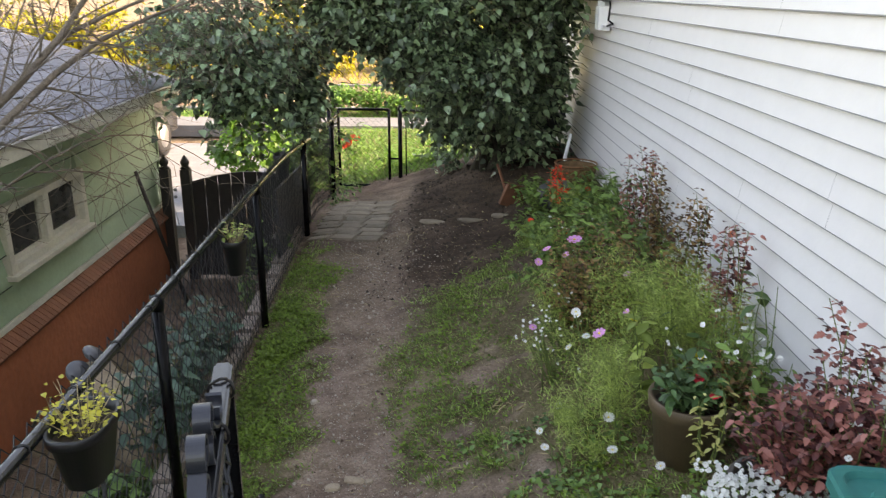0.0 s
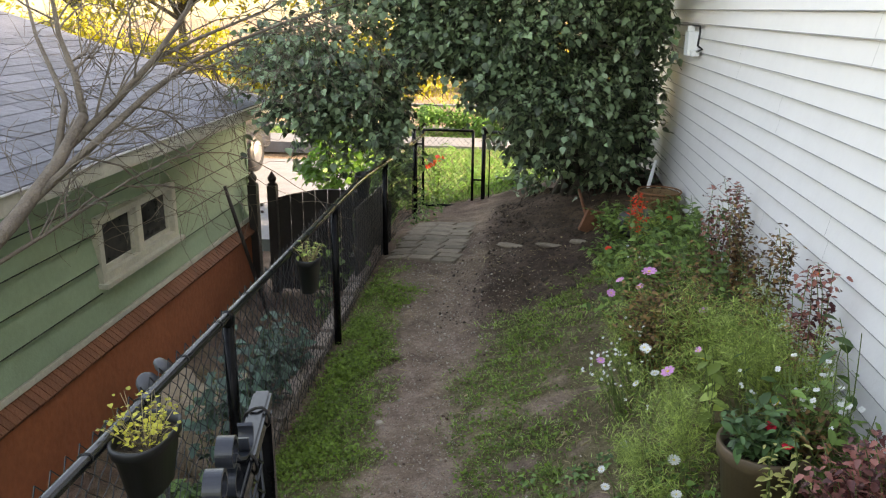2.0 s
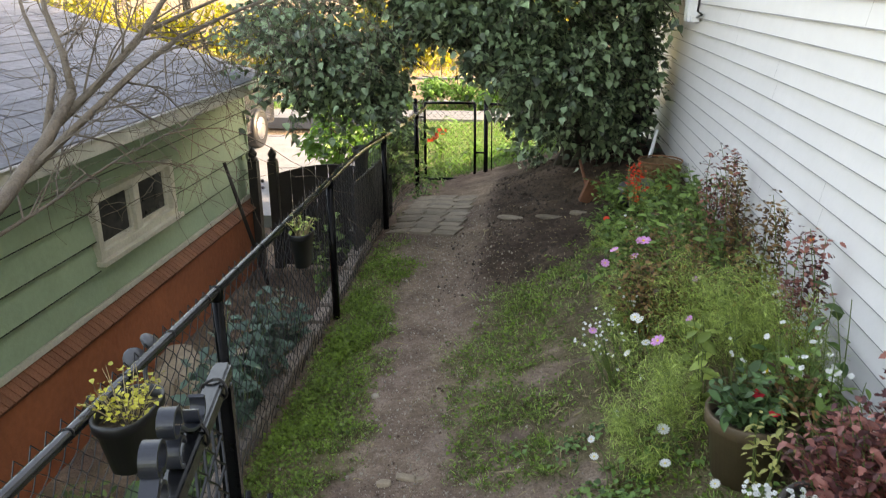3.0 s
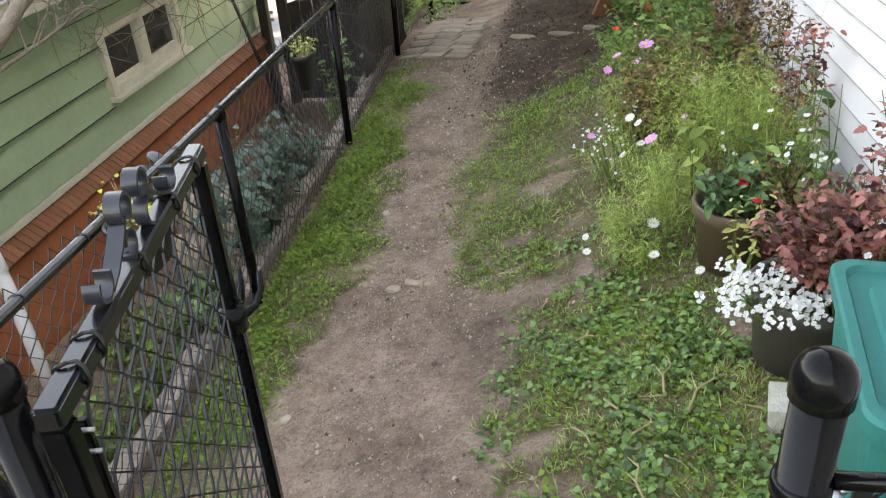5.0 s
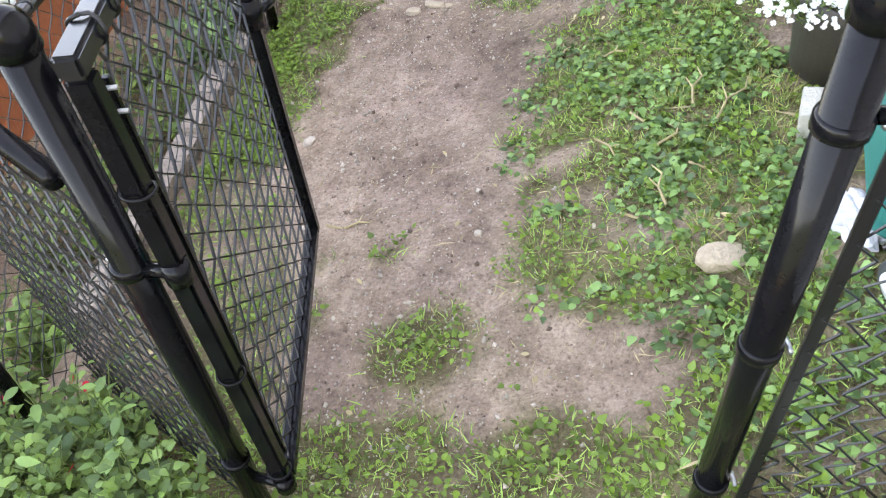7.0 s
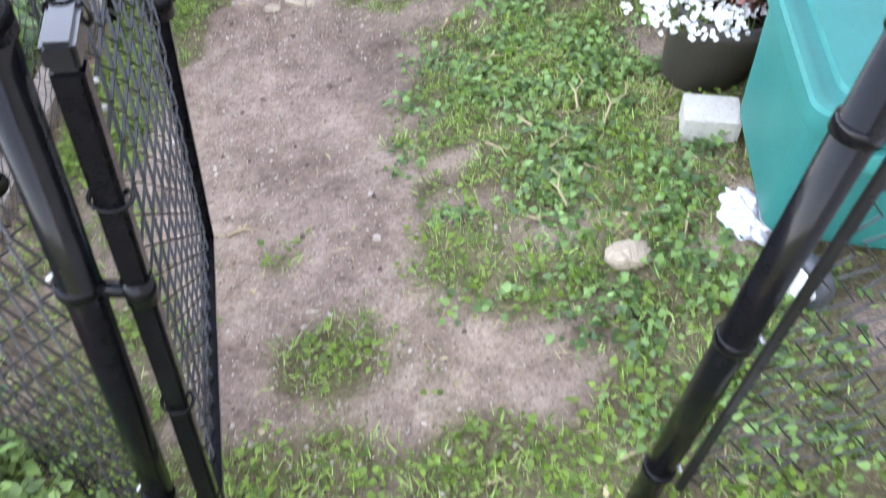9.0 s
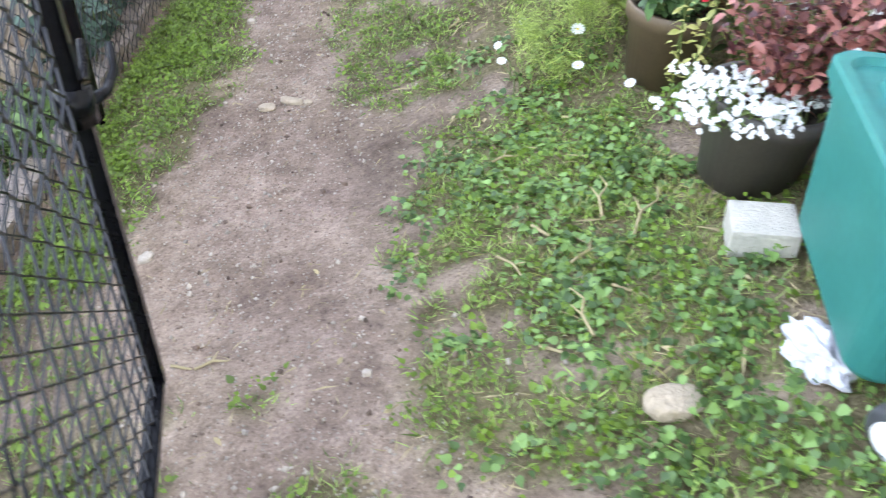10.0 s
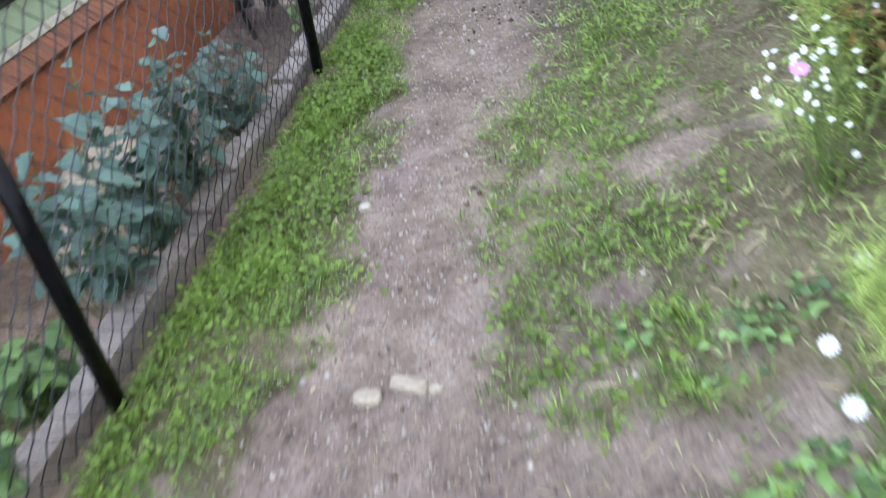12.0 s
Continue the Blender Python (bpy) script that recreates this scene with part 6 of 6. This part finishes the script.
# ---- pots, bin and clutter by the wall ----
def round_pot(name, label, x, y, z, r, h, material):
    t = thing(name, x, y, z, label, "pot")
    lathe("pot", [(r * .78, 0), (r * .95, h - .055), (r * 1.04, h - .05), (r * 1.06, h - .004), (r * 1.03, h), (r * .94, h - .004), (r * .92, h - .05)], material, t, 36)
    o = lathe("soil", [(r * .93, h - .07), (r * .93, h - .045), (r * .4, h - .03), (.002, h - .028)], M_SOIL, t, 24)
    return t


def pots():
    x, y = 1.75, 3.60
    z = gz(x, y)
    round_pot("brown_pot", "tall brown plastic flower pot", x, y, z, .145, .25, M_PLASTBRN)
    plant("petunia", "red petunias with dark green leaves in the brown pot", x - .02, y - .02, .19, .14, 36, "oval", .05, 12, M_PETUNIA, [(4, "petunia", .022, M_REDF, None)], z=z + .215, group="potted plants", lean=(-.1, -.1), droop=(-.6, .5))
    plant("coleus", "bronze coleus in the brown pot", x + .13, y - .03, .24, .11, 14, "tooth", .034, 16, M_BRONZE, z=z + .21, group="potted plants", lean=(0, -.1))
    plant("alyssum", "white flowering plant in the brown pot", x + .16, y + .04, .36, .13, 14, "narrow", .025, 10, M_LEAF, [(18, "dot", .012, M_WHITEF, None)], z=z + .21, group="potted plants", lean=(0, 0))
    x, y = 1.83, 3.0
    z = gz(x, y)
    round_pot("grey_pot", "grey-brown plastic flower pot", x, y, z, .155, .25, M_PLASTGRY)
    plant("coleus", "burgundy coleus filling the grey pot", x + .03, y + .02, .36, .19, 60, "tooth", .033, 34, M_COLEUS, z=z + .20, group="potted plants", lean=(0, -.1))
    plant("coleus", "burgundy coleus spilling beside the teal bin", x + .20, y - .10, .42, .13, 34, "tooth", .033, 34, M_COLEUS, [(14, "dot", .011, M_WHITEF, None)], z=z + .20, group="potted plants", lean=(0, 0))
    plant("alyssum", "white alyssum spilling over the grey pot's rim", x - .13, y - .05, .10, .15, 26, "narrow", .02, 12, M_LEAF, [(330, "dot", .0078, M_WHITEF, None)], z=z + .215, group="potted plants", lean=(-.2, -.3))
    plant("alyssum", "white alyssum on the grey pot's front", x + .05, y - .12, .10, .10, 10, "narrow", .02, 6, M_LEAF, [(70, "dot", .0078, M_WHITEF, None)], z=z + .21, group="potted plants", lean=(0, -.3))
    plant("yellow_celosia", "pale yellow upright plant between the pots", 1.71, 3.34, .44, .045, 4, "oval", .032, 20, M_PALELEAF, z=gz(1.71, 3.34) + .1, group="potted plants", lean=(0, 0))
    # teal storage bin
    bz = gz(1.94, 2.37) + .045
    b = thing("storage_bin", 1.915, 2.40, bz, "teal plastic storage bin with a lid beside the siding", "storage bin", rz=-9)

    def ring(hx, hy, z, rad=.05, n=6):
        out = []
        for cx, cy, a0 in ((hx - rad, hy - rad, 0), (-hx + rad, hy - rad, 90), (-hx + rad, -hy + rad, 180), (hx - rad, -hy + rad, 270)):
            for k in range(n + 1):
                a = radians(a0 + 90 * k / n)
                out.append((cx + rad * math.cos(a), cy + rad * math.sin(a), z))
        return out

    def loft(name, rings, material, label="", cap0=True, cap1=True):
        vs = [v for r in rings for v in r]
        m = len(rings[0])
        fs = []
        for i in range(len(rings) - 1):
            for k in range(m):
                kk = (k + 1) % m
                fs.append((i * m + k, i * m + kk, (i + 1) * m + kk, (i + 1) * m + k))
        if cap0:
            fs.append(tuple(range(m))[::-1])
        if cap1:
            fs.append(tuple(range((len(rings) - 1) * m, len(rings) * m)))
        o = raw(name, vs, fs, material, b, label)
        return o
    hx, hy, h = .195, .28, .35
    loft("tub", [ring(hx * .80, hy * .84, 0), ring(hx * .82, hy * .86, .012), ring(hx * .95, hy * .96, h - .05), ring(hx * 1.0, hy * 1.0, h - .045), ring(hx * 1.0, hy * 1.0, h - .005)], M_TEAL)
    loft("lid", [ring(hx * 1.03, hy * 1.03, h - .022), ring(hx * 1.05, hy * 1.04, h - .02), ring(hx * 1.05, hy * 1.04, h + .01), ring(hx * 1.02, hy * 1.015, h + .018), ring(hx * .92, hy * .94, h + .018), ring(hx * .88, hy * .91, h + .004),
                 ring(hx * .70, hy * .76, h + .004), ring(hx * .67, hy * .74, h + .016), ring(hx * .3, hy * .4, h + .018)], M_TEAL, "slightly paler teal lid")
    for sy in (-1, 1):
        part("handle", boxm(-.07, .07, sy * hy * 1.0 - .018, sy * hy * 1.0 + .018, h - .10, h - .055, .008), M_TEALDK, b)
    # what the bin stands on
    for x, y, s, rz in ((1.76, 2.69, (.075, .062, .04), -12), (1.98, 2.36, (.12, .12, .03), -9)):
        zz = gz(x, y)
        o = obj_mesh("concrete_paver", box(bmesh.new(), -s[0], s[0], -s[1], s[1], 0, s[2] * 2, .010), M_CONC)
        o.matrix_world = pose(x, y, zz - .01, 0, -6, rz)
        tagged(o, "pale concrete paver under the teal bin", "paver", group="pavers by the wall")
    o = obj_mesh("concrete_paver", box(bmesh.new(), -.09, .09, -.055, .055, 0, .07, .012), M_CONC)
    o.matrix_world = pose(1.62, 1.50, gz(1.62, 1.50) - .01, 0, -5, 6)
    tagged(o, "pale concrete block behind the gate post", "paver", group="pavers by the wall")
    # crumpled white bag
    bm = bmesh.new()
    bmesh.ops.create_icosphere(bm, subdivisions=4, radius=1)
    for v in bm.verts:
        k = 1 + .4 * noise.noise(v.co * 2.3) + .25 * abs(noise.noise(v.co * 5)) + .14 * noise.noise(v.co * 11)
        v.co = Vector((v.co.x * .045, v.co.y * .075, v.co.z * .034)) * k
    o = obj_mesh("plastic_bag", bm, M_BAG)
    o.matrix_world = pose(1.745, 2.31, gz(1.745, 2.31) + .03, 0, -14, 20)
    tagged(o, "crumpled white plastic bag on the weeds", "bag")
    # small wheel with a pale rim
    w = thing("toy_wheel", 1.78, 2.07, gz(1.78, 2.07) + .055, "small grey plastic wheel with a white rim", "wheel")
    a = lathe("tyre", [(.03, -.02), (.062, -.022), (.07, -.012), (.07, .012), (.062, .022), (.03, .02)], M_GREYPL, w, 24)
    a.rotation_euler = (0, radians(78), .5)
    a = lathe("rim", [(.042, -.026), (.05, -.027), (.05, .027), (.042, .026)], M_WHITEPL, w, 24)
    a.rotation_euler = (0, radians(78), .5)


pots()


# ---- planters on the rail, lights, wall box and the rest ----
def rail_planter(x, y, zr, w, label, plant_kind=True):
    h = .19
    t = thing("rail_planter", x, y, zr - h, label, "planter", "planters on the fence rail")

    def ring(s, z, n=40):
        return [(w * s * .62 * math.copysign(abs(math.cos(a)) ** .75, math.cos(a)), w * s * math.copysign(abs(math.sin(a)) ** .75, math.sin(a)), z) for a in np.linspace(0, 2 * math.pi, n, endpoint=False)]
    rings = [ring(.62, 0), ring(.66, .004), ring(.92, h - .035), ring(1.0, h - .032), ring(1.02, h - .003), ring(.99, h), ring(.90, h - .003), ring(.87, h - .04)]
    vs = [v for r in rings for v in r]
    m = 40
    fs = [(i * m + k, i * m + (k + 1) % m, (i + 1) * m + (k + 1) % m, (i + 1) * m + k) for i in range(len(rings) - 1) for k in range(m)] + [tuple(range(m))[::-1]]
    raw("tub", vs, fs, M_PLASTBLK, t, smooth=True)
    raw("soil", ring(.88, h - .035), [tuple(range(m))], M_SOIL, t)
    tube("hook", [(-w * .4, 0, h - .01), (-w * .9, 0, h + .02), (-w * 1.1, 0, h - .03)], .006, M_PLASTBLK, t, 6)
    return t


def rails():
    zt = .628
    rail_planter(-.195, 3.12, .655, .135, "black planter with drying yellow plant hung on the rail")
    plant("drying_plant", "drying yellow-green plant in the black planter", -.195, 3.12, .17, .135, 30, "heart", .018, 7, M_CHART, z=.60, group="planter plants", lean=(0, 0), mat_stem=M_DRYGRASS, low=.35, thick=.55, fuzz=.018)
    rail_planter(-.20, 4.98, .62, .095, "black planter with sparse seedlings hung on the rail")
    plant("drying_plant", "sparse yellow-green seedlings in the black planter", -.20, 4.98, .13, .08, 14, "oval", .03, 6, M_FEATHER, z=.585, group="planter plants", lean=(0, 0), mat_stem=M_DRYGRASS, low=.4)
    rail_planter(-.37, 7.25, .60, .10, "empty black planter hung behind the rail")
    # solar lamp with two heads behind the fence
    s = thing("solar_lamp", -.385, 3.58, gz(-.385, 3.58), "grey solar garden lamp with two oval heads", "lamp")
    ht = .57 - gz(-.385, 3.58)
    tube("pole", [(0, 0, -.05), (0, 0, ht)], .009, M_GREYPL, s, 8)
    for p, r in (((-.015, -.03, ht + .014), 30), ((.015, .04, ht + .047), -20)):
        o = lathe("lamp_head", [(.001, -.020), (.026, -.018), (.041, -.006), (.043, .004), (.038, .014), (.018, .021), (.001, .022)], M_GREYPL, s, 20)
        o.matrix_basis = Matrix.Translation(p) @ Matrix.Rotation(radians(r), 4, "X") @ Matrix.Rotation(radians(35), 4, "Y")
    # box and cable on the siding
    b = thing("utility_box", WALL_X - .03, 7.62, 1.60, "white plastic utility box on the siding", "utility box")
    part("cover", boxm(-.05, .028, -.07, .07, -.06, .12, .008), M_WHITEPL, b)
    part("conduit", boxm(-.03, .028, -.16, -.075, -.06, -.02, .006), M_WHITEPL, b)
    part("bracket", boxm(-.028, .026, .09, .115, -.05, .16, .004), M_WHITEPL, b)
    c = tube("cable", [(WALL_X - .02, 9.6, 1.78), (WALL_X - .02, 8.3, 1.76), (WALL_X - .02, 7.45, 1.76), (WALL_X - .03, 7.38, 1.72), (WALL_X - .03, 7.42, 1.62), (WALL_X - .02, 7.3, 1.60), (WALL_X - .03, 7.55, 1.56)], .008, M_BLACK, None, 6)
    tagged(c, "black cable looping into the utility box", "cable")
    # wicker basket and garden clutter near the shrub
    bx, by, br = 2.0, 7.5, .165
    k = thing("wire_basket", bx, by, gz(bx, by) + .03, "rusty scrolled wire basket lined with coconut fibre", "basket")
    bowl = [(.05, 0), (.10, .015), (.135, .06), (.155, .12), (.160, .165), (.150, .16), (.12, .06), (.01, .03)]
    lathe("liner", bowl, M_COIR, k, 30, "brown coconut fibre liner")
    for r, z, w in ((.171, .175, .007), (.150, .085, .004), (.10, .004, .005)):
        tube("hoop", [(r * math.cos(a), r * math.sin(a), z) for a in np.linspace(0, 6.2832, 41)], w, M_RUSTIRON, k, 6)
    for i in range(12):
        a = 2 * math.pi * i / 12
        prof = ((.10, .004), (.142, .055), (.160, .11), (.171, .175))
        tube("rib", [(r * math.cos(a), r * math.sin(a), z) for r, z in prof], .004, M_RUSTIRON, k, 5)
        for s in (-1, 1):
            c = []
            for q in np.linspace(0, 8.5, 22):
                rr = .036 - .0036 * q
                z, off = .115 + rr * math.sin(q), s * (.042 + rr * math.cos(q) * .9)
                rad = np.interp(z, (0, .055, .11, .175), (.102, .146, .164, .175))
                c.append((rad * math.cos(a + off / .165), rad * math.sin(a + off / .165), z))
            if s > 0:
                tube("scroll", c, .0032, M_RUSTIRON, k, 4)
    d = thing("planter_bowl", 1.80, 7.15, gz(1.80, 7.15), "upturned grey plastic planter bowl", "pot")
    lathe("bowl", [(.17, 0), (.175, .02), (.15, .12), (.10, .17), (.001, .175)], M_GREYPL, d, 28)
    s = tube("garden_stake", [(1.98, 8.1, gz(1.98, 8.1)), (2.05, 8.1, .62)], [.02, .014], M_WHITEPL, None, 8)
    tagged(s, "pale wooden stake leaning by the wall", "stake")
    s = tube("tool_handle", [(1.47, 7.7, gz(1.47, 7.7)), (1.40, 8.05, .35)], [.015, .013], M_RUST, None, 8)
    tagged(s, "reddish tool handle stuck in the earth", "tool")
    o = obj_mesh("wooden_crate_end", boxm(-.10, .10, -.02, .02, 0, .20, .006), M_RUST)
    o.matrix_world = pose(1.46, 7.5, gz(1.46, 7.5) - .01, 12, 18, 20)
    tagged(o, "rust-brown board propped in the dirt", "board")
    hb = thing("hanging_basket", 1.93, 8.75, .55, "black hanging basket on a shepherd's hook", "hanging basket")
    lathe("basket", [(.07, 0), (.14, .06), (.17, .16), (.16, .16)], M_PLASTBLK, hb, 20)
    tube("hook", [(.15, .1, -.5), (.15, .1, .5), (.12, .1, .57), (.05, .06, .58), (0, 0, .5), (0, 0, .17)], .007, M_BLACK, hb, 6)
    # downspout of the garage
    t = thing("downspout", -1.80, 4.2, -.95, "white bent metal downspout on the garage wall", "downspout")
    tube("pipe", [(.0, .0, 2.1), (.0, .0, 1.05), (.05, -.03, .94), (.24, -.24, .98), (.30, -.28, .93), (.32, -.29, .80), (.34, -.30, .45), (.36, -.31, .02)], .034, M_WHITEPL, t, 12)
    tube("elbow", [(.22, -.22, .98), (.29, -.275, .96), (.32, -.29, .86)], .039, M_WHITEPL, t, 12)


rails()


def neighbour_side():
    bm = bmesh.new()
    for k in range(24):
        y = 2.3 + k * .23
        z = gz(FENCE_X, y)
        box(bm, -.43 + .01 * math.sin(k * 2.1), -.335, y + .002, y + .228, -.98, z + .065 + .014 * math.sin(k * 1.7), .012)
    tagged(obj_mesh("kerb", bm, M_KERB), "stained concrete kerb under the fence", "kerb", kind="structure")
    # weeds behind the fence
    for x, y, h, m, s in ((-.52, 4.45, .78, M_BLUELEAF, .11), (-.55, 4.75, .85, M_BLUELEAF, .11), (-.50, 5.05, .70, M_BLUELEAF, .10), (-.50, 5.5, .55, M_BLUELEAF, .10), (-.6, 4.15, .45, M_CLOVER, .10), (-.5, 3.75, .4, M_CLOVER, .09)):
        plant("tall_weed", "blue-green broad-leaved weed behind the fence", x, y, h, .18, 12, "tooth", s * .85, 11, m, group="weeds behind the fence", lean=(.1, -.1), low=.25)
    for x, y, h in ((-.95, 2.6, .5), (-.75, 3.0, .6), (-1.15, 3.1, .5), (-.65, 2.3, .45), (-.9, 3.5, .4), (-.6, 1.9, .5), (-.95, 4.0, .35), (-1.3, 4.4, .3)):
        plant("garden_shrub", "low dark green leafy plant by the garage", x, y, h, .28, 18, "oval", .06, 12, M_LEAF, group="weeds behind the fence", lean=(0, 0))
    for x, y in ((.20, 1.45), (.0, 1.62), (.28, 1.25), (.08, 1.28), (-.15, 1.5), (.30, 1.02), (-.1, 1.15), (.35, 1.42), (-.30, 1.80), (-.12, 1.82), (-.35, 1.52), (.06, 1.74), (.24, 1.62), (-.22, 1.66), (.14, 1.12), (-.28, 1.3)):
        plant("impatiens", "bright green leafy plant with small red flowers", x, y, .30, .18, 34, "heart", .032, 17, M_LEAF, [(1, "petunia", .016, M_REDF, None)], group="plants by the gate", lean=(0, 0))
    plant("yellow_shrub", "yellow-green leafy plant by the low fence", -.02, 1.78, .45, .2, 14, "oval", .05, 9, M_CLOVER, group="plants by the gate", lean=(0, 0))
    for k, (x, y, a, b, c) in enumerate(((-1.02, 5.37, .18, .15, .34), (-1.28, 5.6, .2, .16, .28), (-.92, 5.68, .14, .12, .30), (-1.45, 5.95, .22, .16, .22), (-1.25, 5.22, .16, .13, .2))):
        stone("pale_rock", x, y, a, b, c, M_LIMEST, "pale rock piled behind the fence", "rock", k * 40, 30 + k, .6)
    for x, y, h in ((-.55, 6.6, .8), (-.5, 7.3, .6)):
        plant("vine", "dark green vine on the fence", x, y, h, .15, 7, "heart", .07, 8, M_LEAF, group="weeds behind the fence", lean=(.1, 0))
    # orange lilies by the far gate
    plant("lily", "orange-red lilies behind the far gate", -.20, 11.0, .80, .15, 14, "narrow", .2, 6, M_BRIGHTLEAF, [(10, "cosmos", .055, M_SCARLET, None)], group="lilies by the gate", lean=(0, 0))
    plant("lily", "green lilies behind the far gate", .25, 11.1, .5, .15, 10, "narrow", .2, 6, M_BRIGHTLEAF, [], group="lilies by the gate", lean=(0, 0))


neighbour_side()


def backdrop():
    o = tagged(obj_mesh("hedge_wall", boxm(-30, 30, -9.2, -9.0, -1, 3), M_GREEN), "plain green wall closing the yard behind", "wall", kind="structure")


backdrop()
